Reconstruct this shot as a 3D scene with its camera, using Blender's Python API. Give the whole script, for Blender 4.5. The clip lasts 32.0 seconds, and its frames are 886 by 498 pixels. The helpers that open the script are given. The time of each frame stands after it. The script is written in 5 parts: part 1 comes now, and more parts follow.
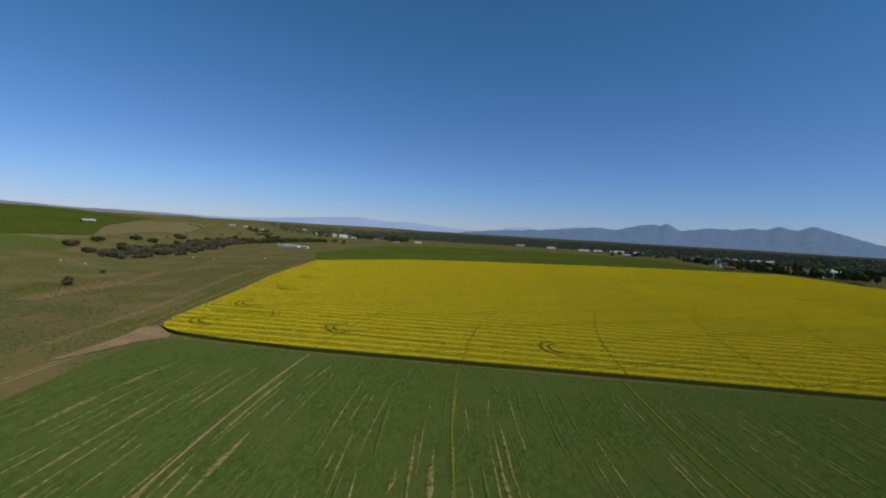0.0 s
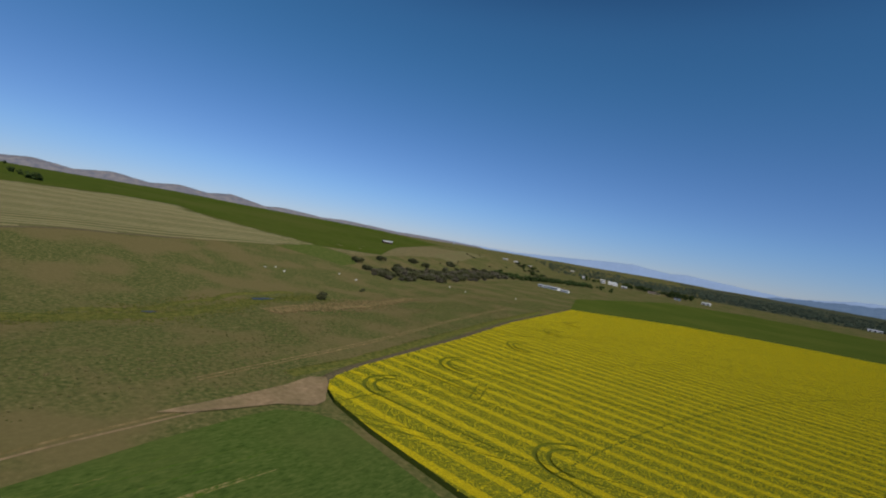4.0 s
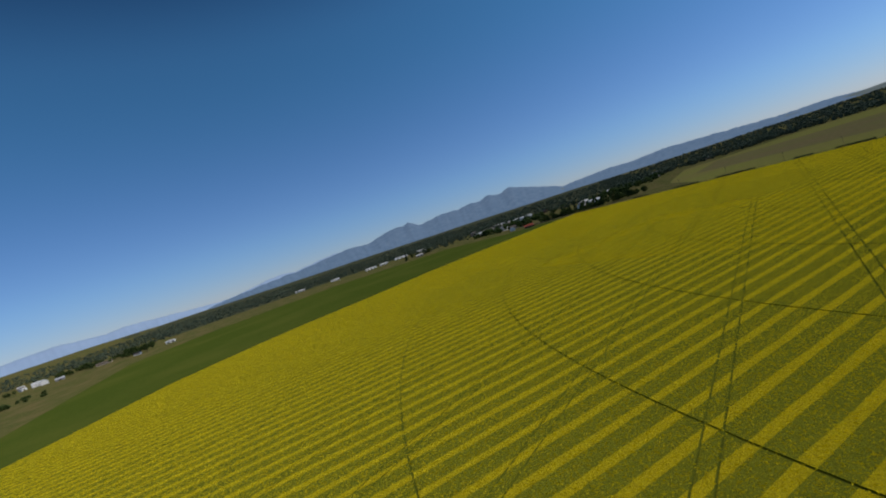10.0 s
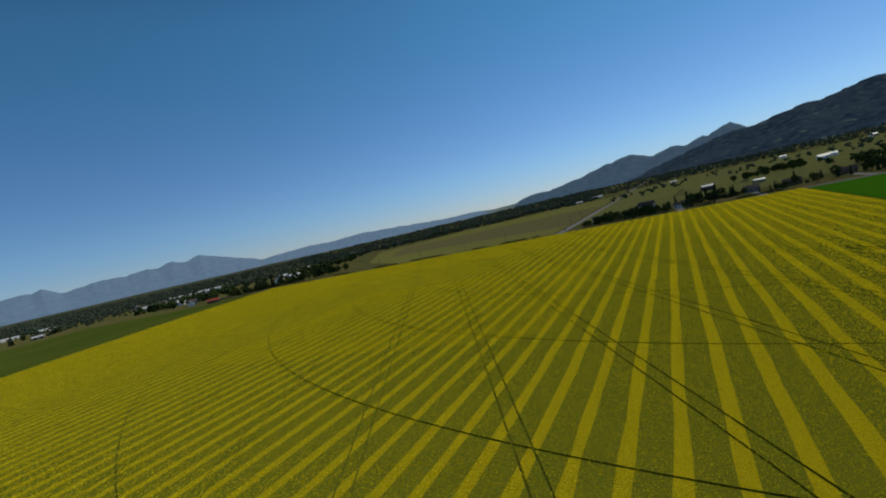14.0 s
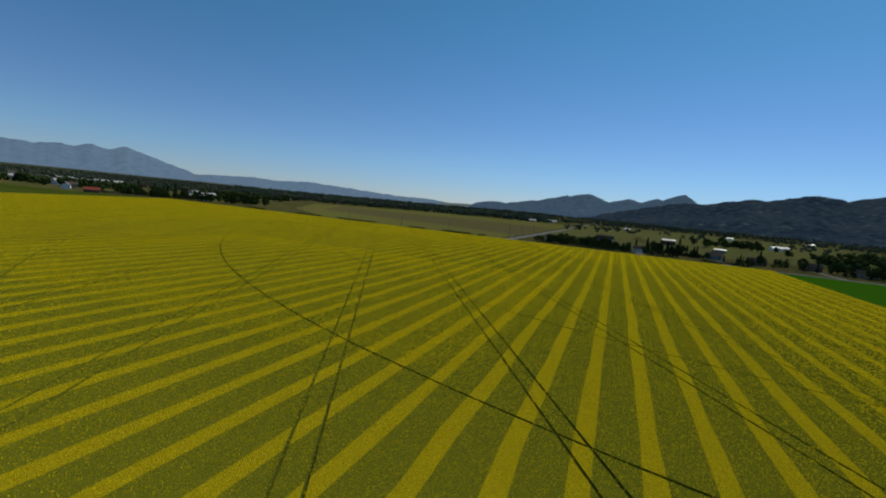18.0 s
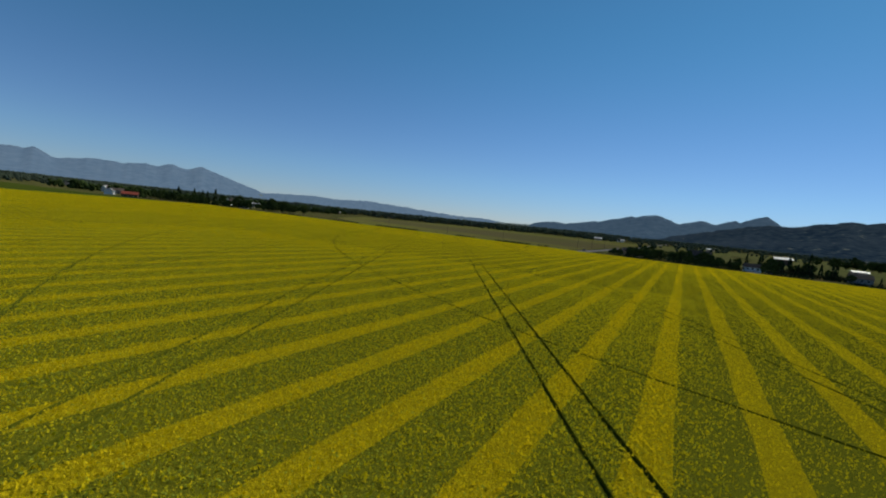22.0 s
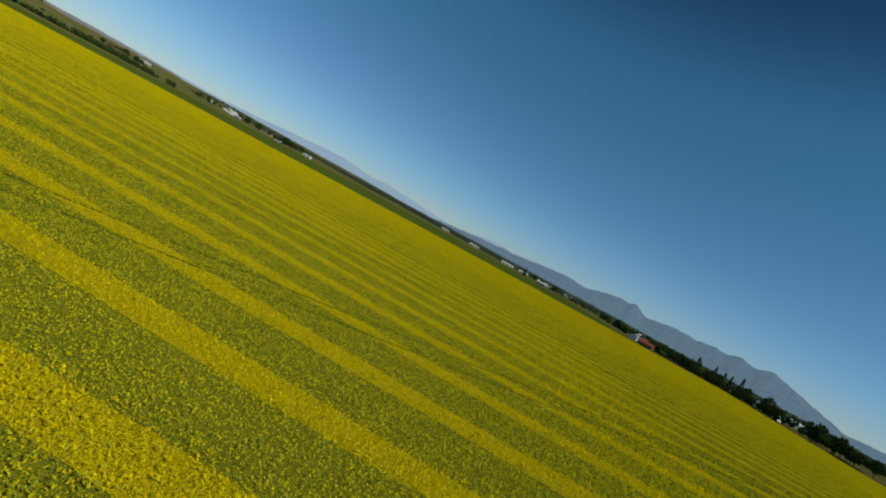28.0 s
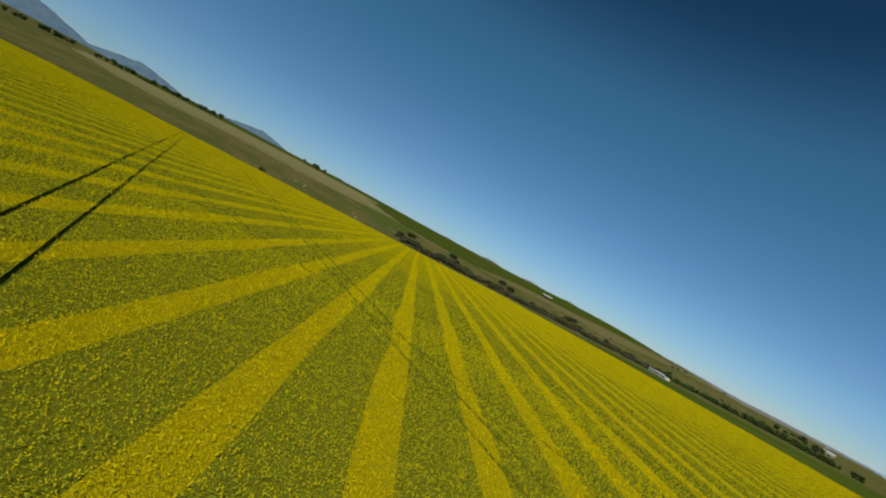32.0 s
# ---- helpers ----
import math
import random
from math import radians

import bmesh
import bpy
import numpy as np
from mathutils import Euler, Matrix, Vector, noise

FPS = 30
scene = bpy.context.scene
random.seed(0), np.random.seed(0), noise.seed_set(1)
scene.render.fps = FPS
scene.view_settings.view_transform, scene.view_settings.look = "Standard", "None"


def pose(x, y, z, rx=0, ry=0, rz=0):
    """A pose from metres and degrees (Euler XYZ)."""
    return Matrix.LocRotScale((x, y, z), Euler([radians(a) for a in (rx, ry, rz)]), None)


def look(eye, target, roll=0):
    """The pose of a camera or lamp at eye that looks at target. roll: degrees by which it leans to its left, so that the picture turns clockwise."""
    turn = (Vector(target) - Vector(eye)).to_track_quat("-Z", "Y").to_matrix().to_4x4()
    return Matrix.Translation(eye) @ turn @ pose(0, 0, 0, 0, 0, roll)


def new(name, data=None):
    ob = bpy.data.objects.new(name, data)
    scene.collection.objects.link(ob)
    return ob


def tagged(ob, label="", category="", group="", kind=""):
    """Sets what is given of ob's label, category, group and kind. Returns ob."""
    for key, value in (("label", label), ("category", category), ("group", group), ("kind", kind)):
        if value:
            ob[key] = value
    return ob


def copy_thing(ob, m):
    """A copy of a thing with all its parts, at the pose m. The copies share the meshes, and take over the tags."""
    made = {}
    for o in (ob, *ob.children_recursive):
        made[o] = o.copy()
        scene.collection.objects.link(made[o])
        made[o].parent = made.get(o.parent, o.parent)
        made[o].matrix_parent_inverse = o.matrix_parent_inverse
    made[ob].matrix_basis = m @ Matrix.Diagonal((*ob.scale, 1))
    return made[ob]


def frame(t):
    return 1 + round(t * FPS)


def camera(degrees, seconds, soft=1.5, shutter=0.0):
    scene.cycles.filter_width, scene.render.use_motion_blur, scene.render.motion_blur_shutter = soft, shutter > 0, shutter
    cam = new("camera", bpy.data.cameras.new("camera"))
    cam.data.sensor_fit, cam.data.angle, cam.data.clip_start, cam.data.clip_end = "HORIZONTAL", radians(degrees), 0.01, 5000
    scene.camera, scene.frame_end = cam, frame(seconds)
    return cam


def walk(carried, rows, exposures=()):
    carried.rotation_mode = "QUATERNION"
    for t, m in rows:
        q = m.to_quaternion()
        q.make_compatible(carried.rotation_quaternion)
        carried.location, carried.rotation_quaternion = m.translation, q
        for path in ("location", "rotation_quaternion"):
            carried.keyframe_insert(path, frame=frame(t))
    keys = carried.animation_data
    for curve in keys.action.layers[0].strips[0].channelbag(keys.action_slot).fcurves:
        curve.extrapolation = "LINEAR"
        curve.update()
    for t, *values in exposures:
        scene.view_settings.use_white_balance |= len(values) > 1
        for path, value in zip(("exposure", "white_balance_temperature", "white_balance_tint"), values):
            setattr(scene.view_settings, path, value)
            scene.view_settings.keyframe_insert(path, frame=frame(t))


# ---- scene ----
cam = camera(88.8, 32.0, soft=2.0)
PATH = [
    (0, (58.34, 30.25, 40.06), (57.251, 40.178, 39.652), 3.14),
    (0.5, (57.65, 39.82, 39.90), (55.664, 49.617, 39.540), 7.87),
    (1, (56.97, 49.25, 39.91), (53.862, 58.745, 39.580), 12.22),
    (1.5, (55.93, 58.80, 40.35), (51.694, 67.859, 40.073), 15.69),
    (2, (54.09, 67.82, 40.73), (48.971, 76.409, 40.494), 17.16),
    (2.5, (51.51, 76.50, 40.87), (45.737, 84.658, 40.680), 16.98),
    (4.5, (34.51, 106.97, 43.82), (28.182, 114.708, 43.659), 6.26),
    (5, (28.59, 113.12, 44.54), (22.615, 121.143, 44.357), 1.44),
    (5.5, (22.44, 120.85, 44.81), (17.106, 129.299, 44.605), -5.16),
    (6, (16.54, 128.77, 44.84), (12.037, 137.690, 44.617), -10.32),
    (6.5, (11.19, 136.81, 44.95), (7.610, 146.144, 44.685), -13.47),
    (7, (6.62, 145.43, 44.83), (4.116, 155.111, 44.547), -15.74),
    (7.5, (2.41, 154.70, 44.29), (1.047, 164.604, 43.992), -17.26),
    (8, (0.03, 164.29, 44.11), (-0.115, 174.288, 43.782), -18.85),
    (8.5, (-1.25, 174.00, 44.32), (-0.142, 183.929, 43.948), -19.61),
    (9, (-1.49, 183.54, 44.55), (0.767, 193.273, 44.149), -19.47),
    (9.5, (-0.17, 192.65, 44.24), (3.038, 202.118, 43.842), -18.64),
    (10, (2.29, 201.63, 44.18), (6.422, 210.729, 43.760), -18.40),
    (10.5, (5.68, 210.24, 44.22), (10.776, 218.831, 43.796), -18.37),
    (11, (10.41, 218.54, 44.04), (16.375, 226.558, 43.595), -18.28),
    (11.5, (15.96, 226.35, 43.62), (22.621, 233.801, 43.172), -17.44),
    (12, (22.51, 233.01, 42.70), (29.675, 239.971, 42.241), -15.90),
    (12.5, (29.69, 239.21, 42.00), (37.303, 245.684, 41.528), -14.69),
    (13, (36.65, 244.79, 41.27), (44.719, 250.675, 40.768), -14.43),
    (13.5, (43.89, 249.84, 40.31), (52.391, 255.071, 39.750), -13.95),
    (14, (51.74, 253.84, 39.09), (60.580, 258.482, 38.490), -13.01),
    (14.5, (59.35, 257.67, 37.98), (68.434, 261.800, 37.322), -11.44),
    (16.5, (88.09, 267.35, 31.63), (97.472, 270.698, 30.703), 0.09),
    (17, (96.38, 268.30, 29.42), (105.710, 271.767, 28.484), 2.93),
    (17.5, (104.54, 270.61, 27.98), (113.867, 274.098, 27.010), 4.85),
    (18, (112.67, 272.58, 26.24), (121.987, 276.072, 25.245), 5.53),
    (18.5, (120.84, 274.30, 24.51), (130.137, 277.847, 23.489), 5.80),
    (19, (128.86, 276.37, 22.80), (138.120, 280.016, 21.782), 6.14),
    (19.5, (136.94, 278.48, 21.10), (146.090, 282.374, 20.076), 7.87),
    (20, (145.11, 281.01, 19.43), (154.120, 285.242, 18.466), 9.05),
    (20.5, (153.26, 283.76, 17.93), (162.149, 288.231, 16.971), 8.62),
    (21, (161.46, 286.79, 16.25), (170.287, 291.378, 15.197), 8.04),
    (21.5, (169.64, 289.99, 14.55), (178.431, 294.641, 13.542), 7.24),
    (22, (178.20, 293.54, 13.36), (187.022, 298.209, 12.699), 6.14),
    (22.5, (186.82, 297.47, 13.22), (195.628, 302.174, 12.663), 6.19),
    (23, (195.51, 301.61, 13.06), (204.329, 306.287, 12.518), 5.07),
    (23.5, (203.95, 305.84, 13.08), (212.782, 310.485, 12.503), 3.99),
    (24, (212.35, 309.91, 12.72), (221.092, 314.736, 12.121), 4.73),
    (24.5, (220.72, 313.85, 12.40), (229.132, 319.226, 11.774), 6.79),
    (26.5, (250.79, 334.54, 11.25), (255.994, 343.060, 10.587), 20.27),
    (27, (257.62, 341.61, 11.17), (260.916, 351.028, 10.544), 24.56),
    (27.5, (263.31, 350.29, 10.80), (264.498, 360.206, 10.255), 27.19),
    (28, (266.90, 359.89, 10.18), (266.092, 369.852, 9.732), 28.59),
    (28.5, (268.06, 370.87, 9.66), (265.306, 380.473, 9.319), 29.23),
    (29, (267.62, 380.43, 9.51), (263.044, 389.316, 9.253), 29.61),
    (29.5, (265.62, 389.07, 9.70), (259.475, 396.963, 9.530), 30.43),
    (30, (261.88, 397.07, 9.82), (254.392, 403.697, 9.724), 30.83),
    (30.5, (256.87, 403.95, 10.13), (248.350, 409.180, 10.083), 30.17),
    (31, (251.04, 409.75, 10.67), (241.790, 413.546, 10.648), 28.91),
    (31.5, (243.10, 413.90, 10.75), (233.351, 416.143, 10.773), 27.63),
    (32, (234.73, 416.76, 11.20), (224.748, 417.306, 11.234), 27.78),
]
walk(cam, [(t, look(eye, target, roll)) for t, eye, target, roll in PATH],
     exposures=((0, 0.12, 6500, 15), (5, 0.02, 6500, 14), (9, 0.08, 6550, 14), (12, 0.14, 6800, 6), (17, 0.14, 6950, 5), (22, 0.14, 6950, 5), (27, 0.16, 7250, -3), (30, 0.06, 7500, -1), (32, 0.02, 7450, -2)))

# ---- light: clear midsummer day, sun in the south-east behind the wooded ridge ----
SUN_AZ, SUN_EL = radians(114), radians(43)      # clockwise from +y, height over the horizon
world = bpy.data.worlds.new("clear_sky")
scene.world = world
world.use_nodes = True
wn = world.node_tree
sky = wn.nodes.new("ShaderNodeTexSky")
sky.sky_type = "NISHITA"
sky.sun_disc = False
sky.sun_elevation, sky.sun_rotation = SUN_EL, SUN_AZ
sky.altitude, sky.air_density, sky.dust_density, sky.ozone_density = 1500, 1.0, 0.15, 5.0
tone = wn.nodes.new("ShaderNodeMix")
tone.data_type, tone.blend_type = "RGBA", "MULTIPLY"
tone.inputs["Factor"].default_value = 1.0
# camera white balance and haze: warmer to the horizon, deeper overhead
aim = wn.nodes.new("ShaderNodeTexCoord")
axis = wn.nodes.new("ShaderNodeSeparateXYZ")
grade = wn.nodes.new("ShaderNodeValToRGB")
grade.color_ramp.interpolation = "EASE"
while len(grade.color_ramp.elements) < 5:
    grade.color_ramp.elements.new(0.5)
for el, (p, c) in zip(grade.color_ramp.elements, ((0.0, (0.45, 0.515, 0.70)), (0.10, (0.46, 0.59, 0.755)), (0.42, (0.330, 0.665, 0.755)), (0.62, (0.125, 0.29, 0.395)), (0.85, (0.06, 0.16, 0.24)))):
    el.position, el.color = p, (*c, 1)
wn.links.new(aim.outputs["Generated"], axis.inputs[0])
wn.links.new(axis.outputs["Z"], grade.inputs[0])
wn.links.new(grade.outputs[0], tone.inputs["B"])
wn.links.new(sky.outputs[0], tone.inputs["A"])
wn.links.new(tone.outputs["Result"], wn.nodes["Background"].inputs[0])
wn.nodes["Background"].inputs[1].default_value = 0.109
sun = new("sun", bpy.data.lights.new("sun", "SUN"))
sun.data.energy, sun.data.angle, sun.data.color = 3.0, radians(0.53), (1.0, 0.96, 0.88)
toward = Vector((math.sin(SUN_AZ) * math.cos(SUN_EL), math.cos(SUN_AZ) * math.cos(SUN_EL), math.sin(SUN_EL)))
sun.matrix_world = look(toward * 100, (0, 0, 0))


# ---- materials ----
def mat(name, stops, scale=1.0, detail=6.0, rough=0.9, bump=0.0, bump_scale=None, big=None, big_scale=0.02, vary="", spec=0.0, metal=0.0, stretch=(1, 1, 1), emit=None, spread=0.35, through_light=None, patchy=(0.42, 0.66)):
    """Colour ramp over a fine noise (stops: (place, colour)), laid over by a broad noise (big: colour, share),
    varied by object or by island, with a bump of its own scale."""
    m = bpy.data.materials.new(name)
    m.use_nodes = True
    n, l = m.node_tree.nodes, m.node_tree.links
    b = n["Principled BSDF"]
    b.inputs["Roughness"].default_value = rough
    b.inputs["Specular IOR Level"].default_value = spec
    b.inputs["Diffuse Roughness"].default_value = 0.55 if rough >= 0.8 else 0.0
    b.inputs["Metallic"].default_value = metal
    g = n.new("ShaderNodeNewGeometry")
    mp = n.new("ShaderNodeMapping")
    mp.inputs["Scale"].default_value = stretch
    l.new(g.outputs["Position"], mp.inputs[0])
    nz = n.new("ShaderNodeTexNoise")
    nz.inputs["Scale"].default_value, nz.inputs["Detail"].default_value, nz.inputs["Roughness"].default_value = scale, detail, 0.65
    l.new(mp.outputs[0], nz.inputs["Vector"])
    r = n.new("ShaderNodeValToRGB")
    e = r.color_ramp.elements
    while len(e) < len(stops):
        e.new(0.5)
    for el, (p, c) in zip(e, stops):
        el.position, el.color = p, (*c, 1)
    l.new(nz.outputs["Fac"], r.inputs[0])
    out = r.outputs[0]
    if big:
        n2 = n.new("ShaderNodeTexNoise")
        n2.inputs["Scale"].default_value, n2.inputs["Detail"].default_value = big_scale, 4
        l.new(g.outputs["Position"], n2.inputs["Vector"])
        mr = n.new("ShaderNodeMapRange")
        mr.inputs["From Min"].default_value, mr.inputs["From Max"].default_value, mr.inputs["To Max"].default_value = *patchy, big[1]
        l.new(n2.outputs["Fac"], mr.inputs["Value"])
        mx = n.new("ShaderNodeMix")
        mx.data_type = "RGBA"
        mx.inputs["B"].default_value = (*big[0], 1)
        l.new(mr.outputs[0], mx.inputs["Factor"])
        l.new(out, mx.inputs["A"])
        out = mx.outputs["Result"]
    if vary:
        src = n.new("ShaderNodeObjectInfo").outputs["Random"] if vary == "object" else g.outputs["Random Per Island"]
        hv = n.new("ShaderNodeHueSaturation")
        mr = n.new("ShaderNodeMapRange")
        mr.inputs["To Min"].default_value, mr.inputs["To Max"].default_value = 1 - spread, 1 + spread
        l.new(src, mr.inputs["Value"])
        l.new(mr.outputs[0], hv.inputs["Value"])
        l.new(out, hv.inputs["Color"])
        out = hv.outputs[0]
    l.new(out, b.inputs["Base Color"])
    if bump:
        n3 = n.new("ShaderNodeTexNoise")
        n3.inputs["Scale"].default_value, n3.inputs["Detail"].default_value = bump_scale or scale, 4
        l.new(mp.outputs[0], n3.inputs["Vector"])
        bp = n.new("ShaderNodeBump")
        bp.inputs["Strength"].default_value, bp.inputs["Distance"].default_value = min(1.0, bump), max(1.0, bump) * 0.25
        l.new(n3.outputs["Fac"], bp.inputs["Height"])
        l.new(bp.outputs[0], b.inputs["Normal"])
    # glow in the surface's own colour, imitates air haze on far ranges
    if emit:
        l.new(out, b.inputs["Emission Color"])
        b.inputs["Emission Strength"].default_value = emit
    if through_light:
        tl, mixed = n.new("ShaderNodeBsdfTranslucent"), n.new("ShaderNodeMixShader")
        tl.inputs["Color"].default_value = (*through_light, 1)
        mixed.inputs[0].default_value = 0.32
        l.new(b.outputs[0], mixed.inputs[1])
        l.new(tl.outputs[0], mixed.inputs[2])
        l.new(mixed.outputs[0], n["Material Output"].inputs["Surface"])
    return m


YELLOW, LIME = (0.44, 0.34, 0.004), (0.17, 0.19, 0.012)
# lowest stops of band and strip: shaded gaps between flower heads, painted dark
M_BAND = mat("canola_green_band", [(0.38, (0.050, 0.070, 0.012)), (0.47, (0.125, 0.138, 0.014)), (0.55, (0.225, 0.222, 0.015)), (0.64, (0.42, 0.365, 0.014))], 20.0, 3, 0.9, 0.6, 18.0, ((0.175, 0.176, 0.014), 0.35), 0.03)
M_STRIP = mat("canola_bloom_strip", [(0.37, (0.085, 0.082, 0.012)), (0.44, (0.36, 0.295, 0.012)), (0.52, (0.56, 0.45, 0.012)), (0.64, (0.66, 0.525, 0.014))], 20.0, 3, 0.9, 0.8, 18.0, ((0.48, 0.385, 0.012), 0.3), 0.03)
# outer crop wall: green stems, painted darker for the shade along the field edge
M_STEM = mat("canola_stems_shaded", [(0.3, (0.034, 0.052, 0.009)), (0.7, (0.070, 0.085, 0.014))], 1.5, 4, 1.0, 0.6)
M_TRACK = mat("wheel_track_soil", [(0.3, (0.066, 0.088, 0.012)), (0.6, (0.130, 0.144, 0.016))], 2.0, 5, 1.0, 0.8)
M_EDGE = mat("canola_track_side", [(0.3, (0.080, 0.098, 0.011)), (0.7, (0.165, 0.17, 0.012))], 3.0, 4, 1.0, 0.6)
M_FLOWER = mat("canola_flowers", [(0.3, (0.66, 0.53, 0.016)), (0.7, (0.80, 0.65, 0.022))], 1.2, 3, 0.8, vary="island", spread=0.2, through_light=(0.84, 0.67, 0.02))
M_BUDS = mat("canola_half_open_flowers", [(0.3, (0.51, 0.49, 0.020)), (0.7, (0.65, 0.59, 0.024))], 1.2, 3, 0.8, vary="island", spread=0.22, through_light=(0.70, 0.62, 0.02))
M_LEAF = mat("canola_leaves", [(0.3, (0.255, 0.325, 0.042)), (0.7, (0.400, 0.455, 0.052))], 1.2, 3, 0.8, vary="island", spread=0.25, through_light=(0.42, 0.48, 0.04))
M_BLOOM = mat("canola_strip_spikes", [(0.3, (0.70, 0.56, 0.014)), (0.7, (0.84, 0.67, 0.018))], 0.6, 4, 0.8, vary="island", spread=0.15, through_light=(0.88, 0.70, 0.02))
M_TIPS = mat("canola_fine_tips", [(0.3, (0.58, 0.490, 0.014)), (0.7, (0.72, 0.595, 0.018))], 0.6, 4, 0.8, vary="island", spread=0.12, through_light=(0.77, 0.63, 0.02))
M_SPRIG = mat("canola_band_spikes", [(0.3, (0.60, 0.495, 0.014)), (0.7, (0.76, 0.61, 0.018))], 0.6, 4, 0.8, vary="island", spread=0.12, through_light=(0.78, 0.63, 0.02))
M_GROUND = mat("dry_pasture", [(0.34, (0.046, 0.058, 0.018)), (0.46, (0.076, 0.086, 0.026)), (0.56, (0.108, 0.108, 0.036)), (0.68, (0.165, 0.140, 0.058))], 0.7, 12, 1.0, 0.35, 2.5, ((0.142, 0.112, 0.048), 0.75), 0.03, patchy=(0.46, 0.60))
M_FRONT = mat("alfalfa", [(0.28, (0.029, 0.053, 0.011)), (0.5, (0.060, 0.094, 0.019)), (0.75, (0.110, 0.132, 0.034))], 1.7, 10, 0.95, 0.5, 4.0, ((0.078, 0.100, 0.024), 0.5), 0.05, stretch=(1, 0.35, 1), patchy=(0.45, 0.6))
M_CROP = mat("young_green_crop", [(0.3, (0.036, 0.125, 0.006)), (0.7, (0.055, 0.165, 0.009))], 0.8, 6, 0.95, 0.8, 2.0)
M_NORTH = mat("irrigated_green", [(0.3, (0.046, 0.071, 0.011)), (0.7, (0.070, 0.096, 0.015))], 0.25, 8, 0.95, 0.6, 1.0, ((0.092, 0.106, 0.020), 0.6), 0.01)
M_HILL = mat("bench_green", [(0.3, (0.038, 0.060, 0.009)), (0.7, (0.062, 0.084, 0.013))], 0.1, 9, 0.95, 0.6, 1.0, ((0.082, 0.086, 0.021), 0.55), 0.006)
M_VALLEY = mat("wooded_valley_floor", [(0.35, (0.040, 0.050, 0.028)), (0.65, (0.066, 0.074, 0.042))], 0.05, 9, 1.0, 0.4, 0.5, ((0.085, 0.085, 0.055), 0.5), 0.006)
M_HAY = mat("cut_hay", [(0.35, (0.088, 0.094, 0.034)), (0.65, (0.130, 0.124, 0.050))], 0.4, 9, 1.0, 0.6, None, ((0.13, 0.116, 0.052), 0.5), 0.02)
M_WINDROW = mat("hay_windrow", [(0.35, (0.185, 0.168, 0.078)), (0.65, (0.245, 0.216, 0.108))], 1.0, 5, 1.0, 0.8)
M_MEADOW = mat("east_meadow", [(0.3, (0.135, 0.152, 0.036)), (0.7, (0.21, 0.198, 0.055))], 0.12, 10, 1.0, 0.6, 0.8, ((0.18, 0.148, 0.060), 0.55), 0.008)
M_SLOPE = mat("grazed_slope", [(0.3, (0.120, 0.138, 0.040)), (0.7, (0.185, 0.178, 0.062))], 0.12, 10, 1.0, 0.6, 0.8, ((0.15, 0.135, 0.055), 0.6), 0.01)
M_FALLOW = mat("brown_fallow", [(0.3, (0.120, 0.105, 0.046)), (0.7, (0.175, 0.145, 0.072))], 0.15, 9, 1.0, 0.6, 0.8, ((0.135, 0.140, 0.045), 0.6), 0.012)
M_STUBBLE = mat("pale_stubble", [(0.3, (0.120, 0.112, 0.046)), (0.7, (0.170, 0.150, 0.070))], 0.15, 7, 1.0, 0.6, 0.8)
M_STREAK = mat("bare_streak", [(0.38, (0.056, 0.104, 0.013)), (0.47, (0.125, 0.132, 0.034)), (0.60, (0.235, 0.185, 0.080))], 0.9, 9, 1.0, 0.5)
M_FADED = mat("thin_crop_streak", [(0.38, (0.046, 0.096, 0.012)), (0.65, (0.105, 0.122, 0.032))], 0.6, 8, 1.0, 0.5)
M_DIRT = mat("dirt", [(0.3, (0.165, 0.118, 0.064)), (0.7, (0.300, 0.215, 0.120))], 0.6, 10, 1.0, 0.8, 2.0, ((0.13, 0.110, 0.050), 0.55), 0.12)
M_RUT = mat("rut_soil", [(0.35, (0.20, 0.145, 0.065)), (0.65, (0.33, 0.225, 0.115))], 0.8, 6, 1.0, 0.5)
M_SOIL = mat("dark_soil", [(0.3, (0.070, 0.062, 0.032)), (0.7, (0.135, 0.110, 0.062))], 0.8, 7, 1.0, 0.8)
M_LUSH = mat("lush_creek_grass", [(0.36, (0.060, 0.072, 0.016)), (0.50, (0.098, 0.106, 0.024)), (0.64, (0.150, 0.136, 0.034))], 0.5, 12, 1.0, 1.0, 1.5)
M_WEDGE = mat("wet_slope_grass", [(0.34, (0.050, 0.078, 0.016)), (0.50, (0.076, 0.100, 0.022)), (0.66, (0.110, 0.118, 0.034))], 0.35, 12, 1.0, 1.0, 1.5)
M_TAN = mat("tan_slope_grass", [(0.34, (0.105, 0.100, 0.040)), (0.50, (0.145, 0.122, 0.056)), (0.66, (0.195, 0.155, 0.080))], 0.25, 12, 1.0, 1.0, 1.5)
M_BANK = mat("dry_creek_bank", [(0.36, (0.115, 0.098, 0.036)), (0.50, (0.170, 0.130, 0.055)), (0.64, (0.250, 0.180, 0.088))], 0.5, 12, 1.0, 0.6, 1.5)
# far hills: distance haze painted as greyed colour plus emission
M_WESTHILL = mat("dry_hills_haze_glow", [(0.36, (0.066, 0.070, 0.086)), (0.5, (0.092, 0.092, 0.102)), (0.64, (0.122, 0.114, 0.112))], 0.02, 12, 1.0, emit=1.0)
M_FOOT = mat("foothills_haze_glow", [(0.35, (0.044, 0.064, 0.072)), (0.65, (0.080, 0.092, 0.088))], 0.010, 9, 1.0, emit=1.0)
M_ROAD = mat("pale_asphalt", [(0.3, (0.20, 0.19, 0.175)), (0.7, (0.28, 0.265, 0.245))], 0.6, 6, 0.9, 0.3)
